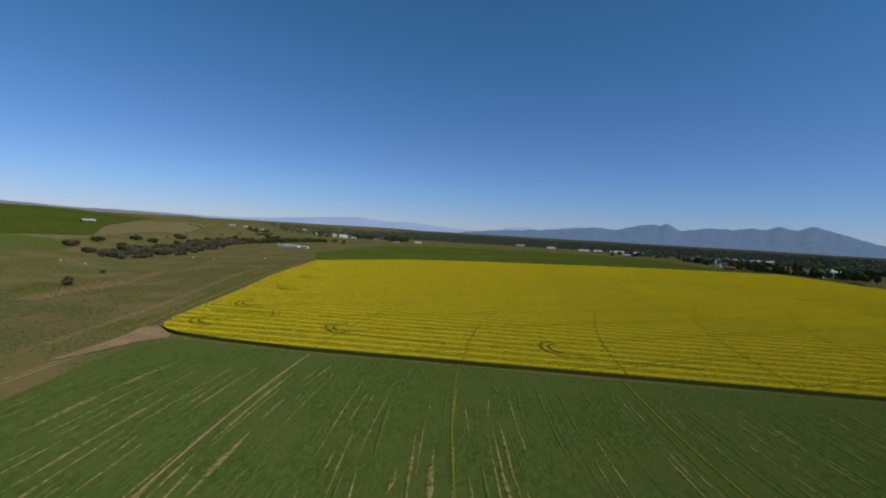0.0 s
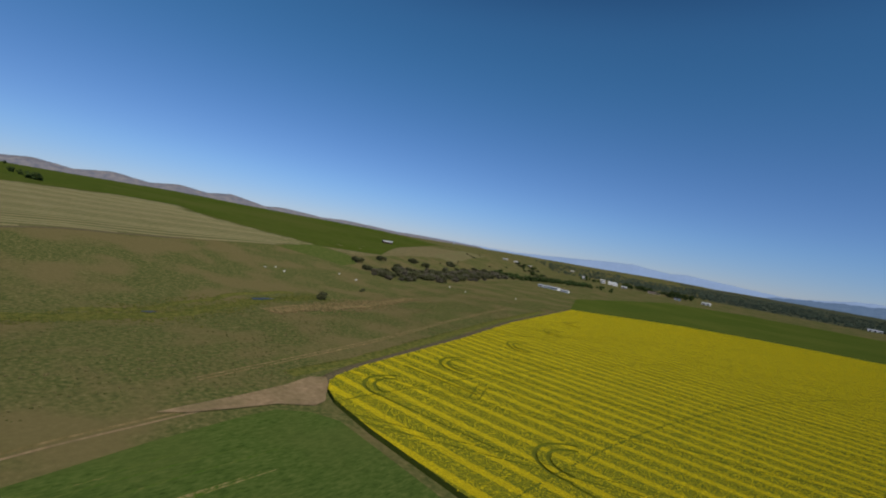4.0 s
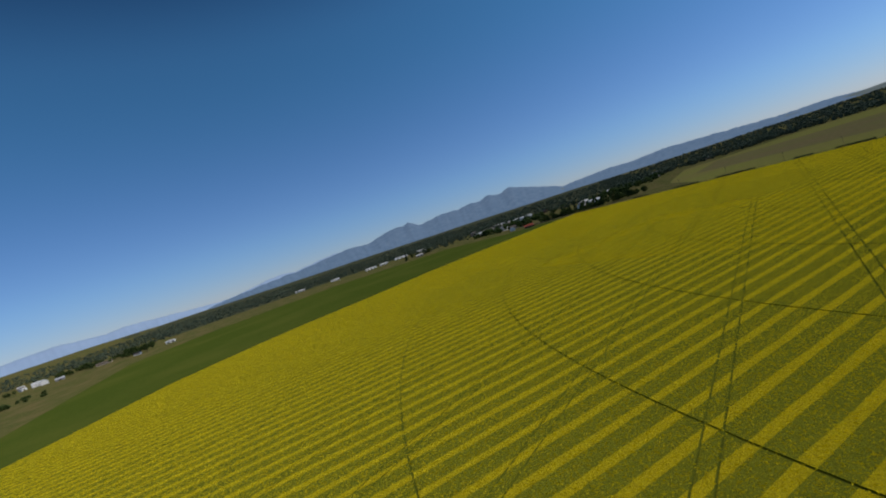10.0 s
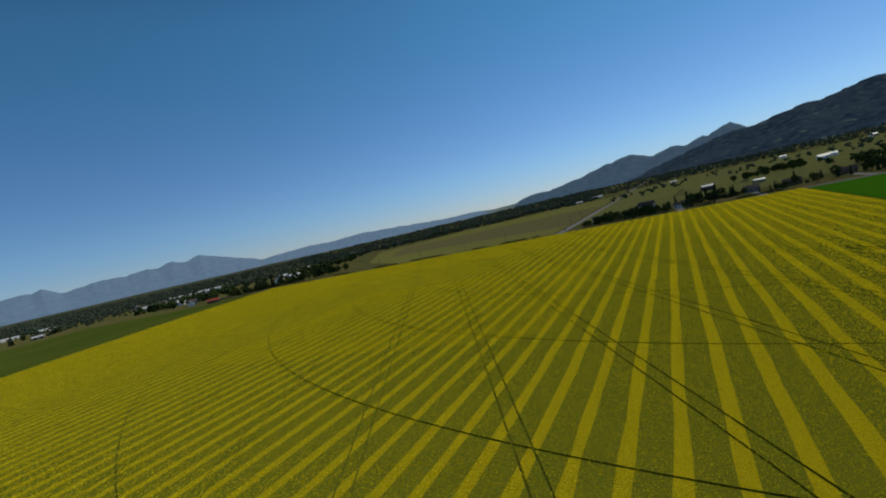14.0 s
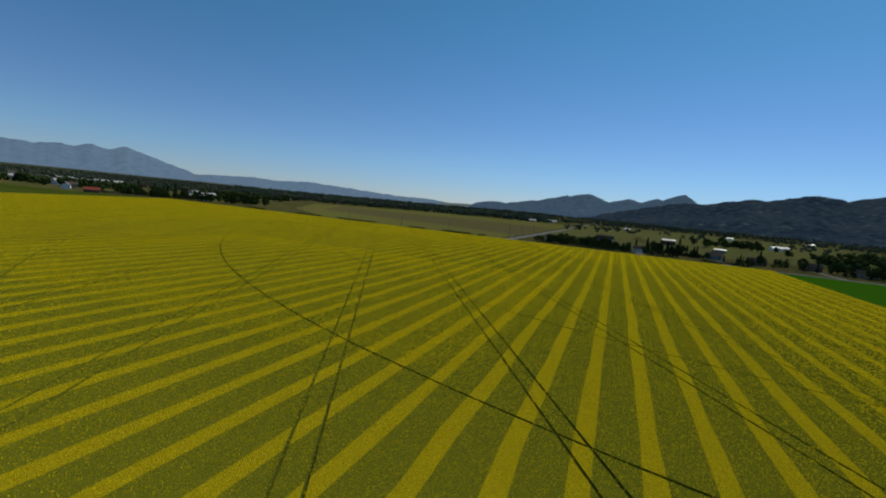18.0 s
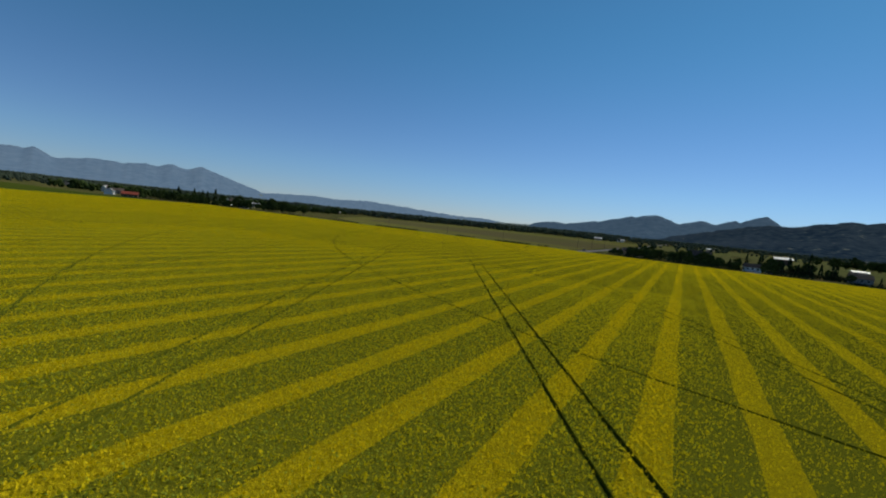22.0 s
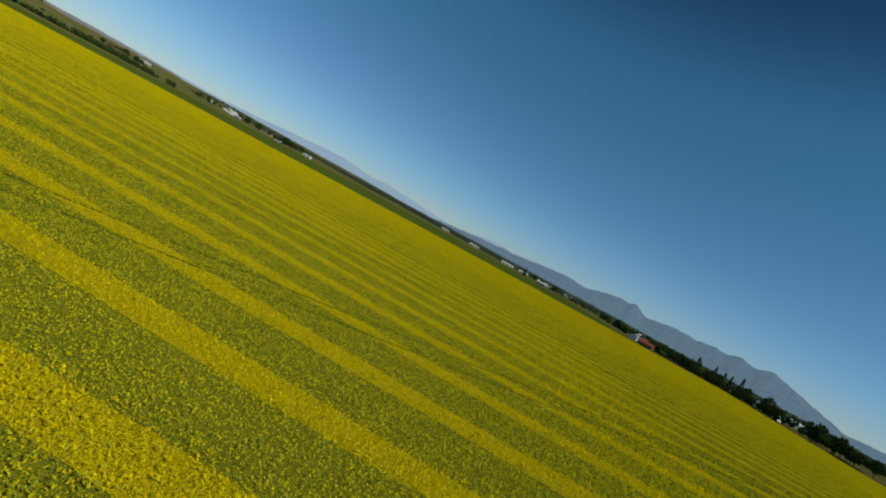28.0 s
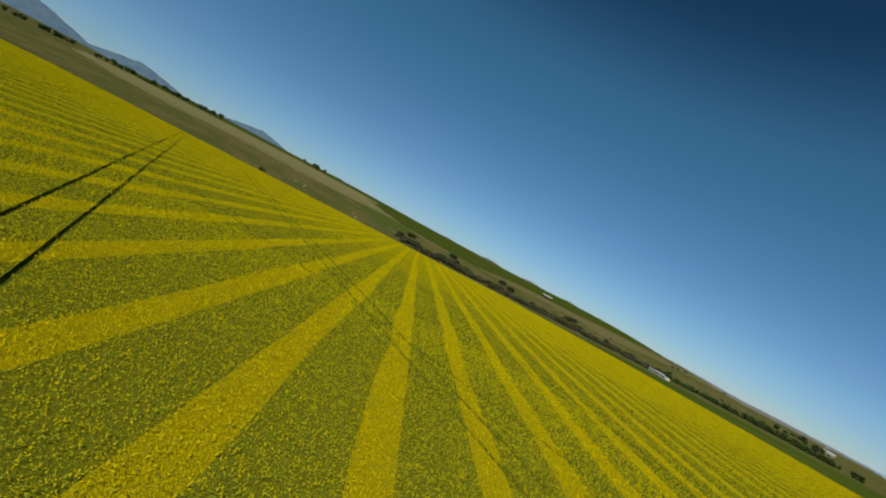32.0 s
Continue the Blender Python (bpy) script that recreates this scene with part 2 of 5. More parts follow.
M_WATER = mat("pond_water", [(0.3, (0.012, 0.016, 0.028)), (0.7, (0.018, 0.024, 0.040))], 0.5, 2, 0.3, 0.15, 3.0, spec=0.1)
M_TUSSOCK = mat("tussock_grass", [(0.3, (0.070, 0.080, 0.024)), (0.7, (0.110, 0.112, 0.036))], 0.8, 4, 1.0, vary="island", spread=0.2)
M_STRAW = mat("straw_tussock", [(0.3, (0.115, 0.104, 0.040)), (0.7, (0.180, 0.148, 0.064))], 0.8, 4, 1.0, vary="island", spread=0.2)
M_CROWN = mat("tree_foliage", [(0.3, (0.026, 0.044, 0.014)), (0.7, (0.056, 0.080, 0.024))], 0.8, 4, 0.9, vary="island")
# paler and bluer than near foliage: distance haze painted into the colour
M_WOODS = mat("hazed_far_woods", [(0.3, (0.046, 0.066, 0.046)), (0.7, (0.080, 0.100, 0.068))], 0.02, 5, 0.9, vary="island", spread=0.16)
M_BUSH = mat("willow_foliage", [(0.3, (0.036, 0.042, 0.018)), (0.7, (0.078, 0.080, 0.038))], 0.6, 4, 0.9, vary="island")
M_BUSHGREY = mat("grey_willow_foliage", [(0.3, (0.060, 0.055, 0.036)), (0.7, (0.105, 0.092, 0.066))], 0.6, 4, 0.9, vary="island")
M_CONIFER = mat("spruce_foliage", [(0.3, (0.016, 0.030, 0.014)), (0.7, (0.034, 0.052, 0.024))], 0.8, 4, 0.9, vary="island")
M_BARK = mat("bark", [(0.3, (0.06, 0.045, 0.03)), (0.7, (0.12, 0.09, 0.06))], 3.0, 5, 0.95, 0.8)
# far mountains: blue air haze painted into the colour and emission
M_FOREST = mat("ridge_forest_haze_glow", [(0.38, (0.004, 0.009, 0.017)), (0.52, (0.009, 0.016, 0.026)), (0.63, (0.017, 0.026, 0.033)), (0.69, (0.070, 0.074, 0.060))], 0.024, 14, 1.0, 0.6, 0.03, ((0.016, 0.024, 0.034), 0.5), 0.0030, emit=1.1)
M_FAR = mat("far_range_haze_glow", [(0.36, (0.029, 0.048, 0.077)), (0.5, (0.034, 0.054, 0.084)), (0.64, (0.041, 0.061, 0.090))], 0.018, 12, 1.0, emit=2.2)
M_FARTHER = mat("farthest_range_haze_glow", [(0.3, (0.080, 0.115, 0.175)), (0.7, (0.090, 0.126, 0.186))], 0.004, 8, 1.0, emit=1.9)
M_NEARFAR = mat("middle_range_haze_glow", [(0.36, (0.013, 0.025, 0.043)), (0.64, (0.023, 0.037, 0.056))], 0.02, 12, 1.0, emit=1.8)
M_WHITE = mat("white_paint", [(0.3, (0.66, 0.66, 0.64)), (0.7, (0.80, 0.80, 0.78))], 0.8, 4, 0.6, spec=0.4)
M_METALROOF = mat("pale_metal_roof", [(0.3, (0.42, 0.43, 0.44)), (0.7, (0.54, 0.55, 0.56))], 0.5, 4, 0.55, spec=0.3)
M_GREYWALL = mat("grey_siding", [(0.3, (0.22, 0.22, 0.23)), (0.7, (0.32, 0.32, 0.33))], 0.8, 4, 0.8)
M_TANWALL = mat("tan_siding", [(0.3, (0.33, 0.27, 0.20)), (0.7, (0.44, 0.37, 0.29))], 0.8, 4, 0.8)
M_BROWNWALL = mat("brown_board_wall", [(0.3, (0.10, 0.07, 0.05)), (0.7, (0.17, 0.12, 0.085))], 1.2, 4, 0.85)
M_REDROOF = mat("red_roof", [(0.3, (0.27, 0.070, 0.048)), (0.7, (0.37, 0.105, 0.070))], 0.8, 4, 0.8)
M_DARKROOF = mat("dark_shingle", [(0.3, (0.045, 0.043, 0.045)), (0.7, (0.085, 0.08, 0.08))], 1.5, 5, 0.9, 0.4)
M_BROWNROOF = mat("brown_shingle", [(0.3, (0.11, 0.085, 0.07)), (0.7, (0.17, 0.14, 0.12))], 1.5, 5, 0.9, 0.4)
M_GLASS = mat("window_glass", [(0.3, (0.02, 0.025, 0.03)), (0.7, (0.03, 0.035, 0.045))], 0.5, 2, 0.08, spec=0.6)
# near-black paint for the shade inside open bays
M_DARK = mat("unlit_bay_dark", [(0.3, (0.020, 0.019, 0.018)), (0.7, (0.035, 0.033, 0.03))], 1.0, 3, 0.9)
M_ROCK = mat("pale_rock", [(0.3, (0.42, 0.41, 0.37)), (0.7, (0.62, 0.60, 0.55))], 1.5, 6, 0.9, 0.8)
M_WOODPOLE = mat("weathered_pole", [(0.3, (0.10, 0.08, 0.06)), (0.7, (0.17, 0.14, 0.11))], 3.0, 5, 0.95)
M_CARPAINT = mat("dark_car_paint", [(0.3, (0.025, 0.027, 0.03)), (0.7, (0.035, 0.037, 0.04))], 1.0, 2, 0.3, spec=0.5)
M_RUBBER = mat("tyre_rubber", [(0.3, (0.015, 0.015, 0.015)), (0.7, (0.025, 0.025, 0.025))], 3.0, 3, 0.9)


# ---- helpers of this scene ----
def part(name, bm, material, parent=None, label=""):
    me = bpy.data.meshes.new(name)
    bm.to_mesh(me)
    bm.free()
    me.materials.append(material)
    ob = new(name, me)
    ob.parent = parent
    return tagged(ob, label)


def mesh_of(name, verts, faces, material):
    """A mesh from numpy arrays; faces all of one size."""
    me = bpy.data.meshes.new(name)
    verts, faces = np.asarray(verts, np.float32), np.asarray(faces, np.int32)
    k = faces.shape[1]
    me.vertices.add(len(verts))
    me.vertices.foreach_set("co", verts.ravel())
    me.loops.add(faces.size)
    me.loops.foreach_set("vertex_index", faces.ravel())
    me.polygons.add(len(faces))
    me.polygons.foreach_set("loop_start", np.arange(0, faces.size, k, dtype=np.int32))
    me.update(calc_edges=True)
    me.materials.append(material)
    return me


def smooth(a, b, x):
    u = np.clip((np.asarray(x, float) - a) / (b - a), 0, 1)
    return u * u * (3 - 2 * u)


CREEK_Y = (-900, 100, 165, 225, 300, 345, 470, 690, 950, 1500)
CREEK_X = (-260, -150, -156, -183, -200, -215, -270, -345, -410, -620)


def relief(x, y):
    """Height of the land: a flat crop field, a shallow creek valley west of it, a bench beyond, a rising plain."""
    x, y = np.asarray(x, float), np.asarray(y, float)
    dw = np.interp(y, CREEK_Y, CREEK_X) - x
    z = -3.2 * (1 - smooth(0, 62, -dw)) * (dw < 0)
    z = z + (dw >= 0) * (-3.2 + 19 * smooth(0, 165, dw) + 0.063 * np.clip(dw - 120, 0, 420) + 0.010 * np.clip(dw - 540, 0, 1500))
    fade = smooth(900, 1700, y)
    z = np.where(dw >= 0, z * (1 - 0.75 * fade), z)
    r = np.hypot(x - 100, y - 300)
    side = smooth(-0.1, 0.7, (0.92 * (y - 300) - 0.38 * (x - 100)) / np.maximum(r, 1))
    z = z + 0.0075 * np.clip(r - 900, 0, 4000) * side
    z = z + 6.5 * smooth(575, 690, x) * (1 - smooth(235, 345, y)) * (1 - 0.6 * smooth(950, 1300, x))
    east = smooth(0.5, 0.95, (0.95 * (x - 100) - 0.3 * (y - 300)) / np.maximum(r, 1))
    z = z + 0.010 * np.clip(r - 900, 0, 1600) * east
    calm = smooth(40, 260, np.maximum(np.maximum(-140 - x, x - 520), np.maximum(165 - y, y - 760)))
    return z + calm * (0.5 * np.sin(x / 47 + 1.3) * np.sin(y / 61) + 1.2 * np.sin(x / 210) * np.cos(y / 173))


def inside(poly, x, y):
    c = np.zeros(np.shape(x), bool)
    px, py = np.array(poly, float).T
    for i in range(len(px)):
        x1, y1, x2, y2 = px[i - 1], py[i - 1], px[i], py[i]
        if y1 != y2:
            c ^= ((y1 > y) != (y2 > y)) & (x < (x2 - x1) * (y - y1) / (y2 - y1) + x1)
    return c


from mathutils.geometry import delaunay_2d_cdt


def patch(name, poly, step, up, material, label, category="field", kind="structure"):
    """A piece of land laid over the relief inside an outline."""
    rim = []
    for a, b in zip(poly, poly[1:] + poly[:1]):
        k = max(1, int(math.dist(a, b) / step))
        rim += [(a[0] + (b[0] - a[0]) * i / k, a[1] + (b[1] - a[1]) * i / k) for i in range(k)]
    xs, ys = np.array(poly, float).T
    gx, gy = np.meshgrid(np.arange(xs.min() + step / 2, xs.max(), step), np.arange(ys.min() + step / 2, ys.max(), step))
    keep = inside(poly, gx, gy)
    pts = [Vector(p) for p in rim] + [Vector(p) for p in zip(gx[keep], gy[keep])]
    v, _, f, *_ = delaunay_2d_cdt(pts, [(i, (i + 1) % len(rim)) for i in range(len(rim))], [], 1, 1e-4)
    v = np.array([tuple(p) for p in v])
    me = mesh_of(name, np.c_[v, relief(*v.T) + up], np.array([tuple(t) for t in f]), material)
    return tagged(new(name, me), label, category, kind=kind)


def ribbon_shape(line, width, up, step=6.0):
    """Verts and quads of a strip along a line on the land, with its edges turned down to the ground."""
    pts = []
    for a, b in zip(line, line[1:]):
        k = max(1, int(math.dist(a, b) / step))
        pts += [(a[0] + (b[0] - a[0]) * i / k, a[1] + (b[1] - a[1]) * i / k) for i in range(k)]
    p = np.array(pts + [line[-1]], float)
    d = np.gradient(p, axis=0)
    d /= np.linalg.norm(d, axis=1)[:, None]
    nrm = np.c_[-d[:, 1], d[:, 0]]
    rng = np.random.default_rng(len(p))
    rows = []
    for s, dz in ((-1.12, -0.3), (-1, up), (0, up + 0.06), (1, up), (1.12, -0.3)):
        q = p + nrm * (s * width / 2 + rng.normal(0, 0.05 * width, len(p)))[:, None] if s else p
        rows.append(np.c_[q, relief(*q.T) + dz])
    n = len(p)
    f = [(r * n + i, (r + 1) * n + i, (r + 1) * n + i + 1, r * n + i + 1) for r in range(4) for i in range(n - 1)]
    return np.concatenate(rows), np.array(f)[:, [0, 3, 2, 1]][:, ::-1]


def ribbon(name, line, width, up, material, label, category="track", kind="structure", step=6.0):
    """A road or path along a line on the land."""
    v, f = ribbon_shape(line, width, up, step)
    return tagged(new(name, mesh_of(name, v, f, material)), label, category, kind=kind)


# ---- the land: one sheet to the horizon ----
rad = np.concatenate([np.arange(0, 900, 15), np.geomspace(900, 4640, 60)])
ang = np.linspace(0, 2 * np.pi, 289)[:-1]
RR, AA = np.meshgrid(rad[1:], ang, indexing="ij")
gx, gy = 100 + RR * np.sin(AA), 330 + RR * np.cos(AA)
gv = np.concatenate([[[100, 330, float(relief(100, 330)) - 0.05]], np.c_[gx.ravel(), gy.ravel(), relief(gx, gy).ravel() - 0.05]])
NA = len(ang)
idx = 1 + np.arange((len(rad) - 1) * NA).reshape(-1, NA)
nxt = np.roll(idx, -1, 1)
quads = np.stack([idx[:-1], idx[1:], nxt[1:], nxt[:-1]], -1).reshape(-1, 4)[:, ::-1]
ground = tagged(new("ground", mesh_of("ground", gv, quads, M_GROUND)), "dry green-brown rangeland and valley floor", "ground", kind="structure")

HUB = (517.3, 163.5)                                     # the pivot of the sprinkler
WEST = [(0, 165.5), (-28, 168), (-45, 171), (-52, 174), (-56, 177.5), (-59, 182), (-64, 197), (-69.5, 222), (-79, 264), (-100, 344), (-118, 440), (-128, 494)]
NORTH = [(-128, 494), (-57, 580), (0, 616), (40, 636), (125, 666), (200, 698), (292, 724), (400, 748), (498, 768)]
FIELD = [(498, 165), *WEST, *NORTH[1:]]

ALFALFA = [(-25, 165), (0, 162.5), (300, 162), (300, -500), (190, -360), (70, -170), (14, -80), (-12, -10), (-27, 40), (-36, 94), (-41, 117), (-44.5, 132), (-47, 148), (-47.5, 157), (-43, 163), (-36, 166)]
patch("alfalfa_field", ALFALFA, 14, 0.22, M_FRONT, "dark green alfalfa field with bare drill streaks")
patch("green_crop_field", [(300.5, 162), (497, 162), (495, -400), (300.5, -400)], 20, 0.25, M_CROP, "bright green young crop beside the canola")
patch("north_green_field", [(-131, 499), (-60, 584), (-2, 621), (40, 641), (125, 671), (200, 703), (292, 729), (400, 753), (496, 773), (440, 860), (400, 1060), (180, 1180), (-60, 1130), (-172, 1020), (-178, 836), (-186, 640)], 20, 0.18, M_NORTH, "dark green irrigated field beyond the canola")
patch("bench_field", [(-372, 386), (-396, 500), (-530, 668), (-805, 1100), (-1150, 1710), (-2500, 1700), (-2600, -200), (-1000, -350), (-496, -100), (-506, 100), (-551, 176), (-606, 260), (-600, 329), (-536, 324), (-500, 328), (-424, 354)], 30, 0.2, M_HILL, "green bench field above the creek")
HAY = [(-372, 381), (-424, 348), (-500, 322), (-536, 318), (-594, 323), (-600, 260), (-545, 176), (-500, 100), (-490, -90), (-420, -120), (-340, -70), (-285, 30), (-270, 112), (-287, 148), (-301, 193), (-325, 251), (-340, 318)]
patch("hay_field", HAY, 20, 0.12, M_HAY, "pale cut hay field on the bench")
patch("stubble_strip", [(-480, 700), (-620, 930), (-1000, 1500), (-900, 1500), (-560, 930), (-450, 720)], 25, 0.15, M_STUBBLE, "pale dry strip along the bench")
def arc_field(a0, a1, d0, d1):
    """Outline of a piece of the valley floor between two distances, a0 and a1 in degrees clockwise from the north."""
    far = [(130 + d1 * math.sin(radians(a)), 270 + d1 * math.cos(radians(a))) for a in np.linspace(a0, a1, 16)]
    return [(130 + d0 * math.sin(radians(a)), 270 + d0 * math.cos(radians(a))) for a in np.linspace(a1, a0, 16)] + far


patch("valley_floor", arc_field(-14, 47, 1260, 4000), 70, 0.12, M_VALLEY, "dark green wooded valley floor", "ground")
patch("meadow", [(516, 370), (1250, 368), (1150, 690), (900, 860), (640, 700), (516, 560)], 25, 0.1, M_MEADOW, "yellow-green meadow by the county road")
patch("fallow_strip", [(600, 372), (930, 371), (900, 790), (690, 690)], 25, 0.2, M_FALLOW, "brown fallow strip in the meadow")
patch("meadow", [(585, 355), (1400, 352), (1500, -200), (900, -330), (640, 20), (600, 150)], 25, 0.1, M_SLOPE, "mown pasture behind the farmsteads")

# bare drill streaks of the alfalfa, bent round the pivot, and its wheel ruts
rnd = random.Random(4)
thin = {"bare": [[], [], 0], "faded": [[], [], 0]}
for i in range(215):
    radius, a0 = 231 + i * 1.72 + rnd.uniform(-0.7, 0.7), rnd.uniform(0.004, 0.05)
    strong = rnd.random() < 0.45
    while a0 < 0.62:
        a1 = a0 + rnd.uniform(4, 46) / radius
        am = (a0 + a1) / 2
        fits = all(inside(ALFALFA, np.array(HUB[0] - radius * math.cos(a)), np.array(156 - radius * math.sin(a))) for a in (a0, am, a1))
        if rnd.random() < (0.85 if strong else 0.75) and fits:
            store = thin["bare" if strong or rnd.random() < 0.2 else "faded"]
            w = rnd.uniform(0.26, 0.70) * (1.9 if rnd.random() < 0.2 else 1)
            drift = rnd.uniform(-0.5, 0.5)
            v, f = ribbon_shape([(HUB[0] - (radius + drift * k) * math.cos(a), 156 - (radius + drift * k) * math.sin(a)) for k, a in enumerate((a0, (a0 + a1) / 2, a1))], w, 0.232 + 0.004 * rnd.random(), 2.5)
            rows5 = v.reshape(5, -1, 3)                      # ragged, pointed ends
            s01 = np.linspace(0, 1, rows5.shape[1])
            swell = np.minimum(1, np.minimum(s01, 1 - s01) * 5) * (0.75 + 0.35 * np.sin(s01 * rnd.uniform(6, 16) + rnd.uniform(0, 6))) + 0.06
            rows5[:, :, :2] = rows5[2:3, :, :2] + (rows5[:, :, :2] - rows5[2:3, :, :2]) * swell[None, :, None]
            store[0].append(v), store[1].append(f + store[2])
            store[2] += len(v)
        a0 = a1 + rnd.uniform(0.5, 12 if strong else 16) / radius
for key, m, words in (("bare", M_STREAK, "tan bare streaks between the alfalfa rows"), ("faded", M_FADED, "thin pale streaks in the alfalfa rows")):
    v, f, _ = thin[key]
    tagged(new(key + "_streaks", mesh_of(key + "_streaks", np.concatenate(v), np.concatenate(f), m)), words, "streaks", kind="stuff")
for radius, w, m in ((512.5, 0.42, M_RUT), (467, 0.5, M_TRACK), (420, 0.8, M_TRACK), (371, 0.5, M_TRACK)):
    ribbon("pivot_rut", [(HUB[0] - radius * math.cos(a), HUB[1] - 1.8 - radius * math.sin(a)) for a in np.linspace(0, 0.42, 30)], w, 0.24, m, "narrow pivot wheel rut through the alfalfa", "rut", step=3)
# windrows of the cut hay
for i in range(62):
    line = [(-268 - 7.0 * i - 0.25 * (y - 110) * (1 - 0.009 * i) + 2 * math.sin(y / 40 + i), y) for y in range(-160, 390, 12)]
    run = [p for p in line if inside(HAY, *[np.array(v) for v in (p[0], p[1])])]
    if len(run) > 3:
        ribbon("windrow", run, 2.0, 0.36, M_WINDROW, "raked windrow of pale cut hay", "windrow", step=8)

ribbon("field_ditch", [(-340, -70), (-284, 30), (-269, 112), (-286, 148), (-300, 193), (-324, 251)], 1.6, 0.16, M_SOIL, "dark ditch below the cut hay field", "ditch", step=4)
patch("grass_slope", [(-338, 318), (-352, 345), (-371, 377), (-372, 392), (-352, 414), (-318, 398), (-300, 366)], 10, 0.08, M_WEDGE, "bright green wet grass below the hay field", "grass")
patch("grass_slope", [(-374, 395), (-398, 500), (-532, 668), (-660, 880), (-690, 1100), (-640, 1080), (-520, 850), (-420, 560), (-358, 428)], 14, 0.07, M_TAN, "dry tan grass under the bench", "grass")
# tracks, dirt and roads
ribbon("field_edge", [(x - 3.2, y) for x, y in WEST[3:]] + [(-132, 500)], 2.8, 0.05, M_SOIL, "dark soil headland along the canola")
for off, w, m in ((0.9, 0.4, M_DIRT), (2.7, 0.5, M_BANK)):
    ribbon("farm_track", [(x - off, y) for x, y in ((-53.5, 150), (-52, 138), (-49.5, 120.5), (-46.8, 108), (-43, 86), (-35, 42), (-21, -8), (6, -80))], w, 0.10, m, "worn dirt wheel rut along the alfalfa's edge", step=3)
for line, w, m, words in (([(-66, 172), (-73, 200), (-87, 264), (-108, 344), (-127, 440)], 5, M_LUSH, "greener grass along the canola's edge"),):
    ribbon("grass_band", [(x + 1.6 * math.sin(y / 7 + w), y) for x, y in line], w, 0.06, m, words, "grass", step=3)
for k, (w, m, x_off, y0, y1, words) in enumerate(((9, M_LUSH, 3, 60, 240, "lush green grass along the creek"), (5, M_LUSH, -10, 140, 260, "lush green grass along the creek"), (4.5, M_BANK, 24, 212, 246, "dry tan grass on the creek bank"), (5, M_BANK, 34, 246, 330, "dry tan grass on the creek bank"))):
    ribbon("creek_grass" if m is M_LUSH else "creek_bank", [(float(np.interp(y, CREEK_Y, CREEK_X)) + x_off + 4 * math.sin(y / 23 + k) + 1.5 * math.sin(y / 5.3 + 2 * k), y) for y in range(y0, y1, 4)], w, 0.05 + 0.012 * k, m, words, "grass")
for off in (-0.9, 0.9):
    ribbon("ranch_track", [(x + off, y) for x, y in ((-72, 150), (-79, 180), (-82, 193), (-88, 217), (-97, 248), (-111, 291), (-126, 345), (-140, 400))], 0.55, 0.06, M_BANK, "faint grassy wheel rut through the pasture", step=3)
patch("dirt_corner", [(-45.5, 166), (-47, 170), (-51, 173), (-55, 177), (-61, 180), (-63, 176), (-60, 167), (-58, 154.5), (-57, 143), (-56.2, 136), (-53.5, 141), (-51.5, 150), (-50, 159)], 5, 0.27, M_DIRT, "bare trampled dirt at the field corner", "dirt")
ribbon("county_road", [(507, -900), (507, 1000)], 7.0, 0.05, M_ROAD, "pale county road along the field", "road", step=20)
ribbon("side_road", [(511, 362), (1450, 353), (2300, 340)], 8.0, 0.08, M_ROAD, "pale straight side road", "road", step=20)
patch("pond", [(-185, 221), (-182, 220.5), (-180.5, 225), (-182, 229), (-184, 234), (-186.5, 229)], 3, 0.30, M_WATER, "small dark blue stock pond", "pond")
patch("pond", [(-158, 163), (-156.5, 163), (-155.5, 166), (-157, 168)], 3, 0.30, M_WATER, "small dark pool in the creek", "pond")

# ---- ranges: ridges round the valley, haze put into their colour and glow ----
CX, CY = 130.0, 270.0


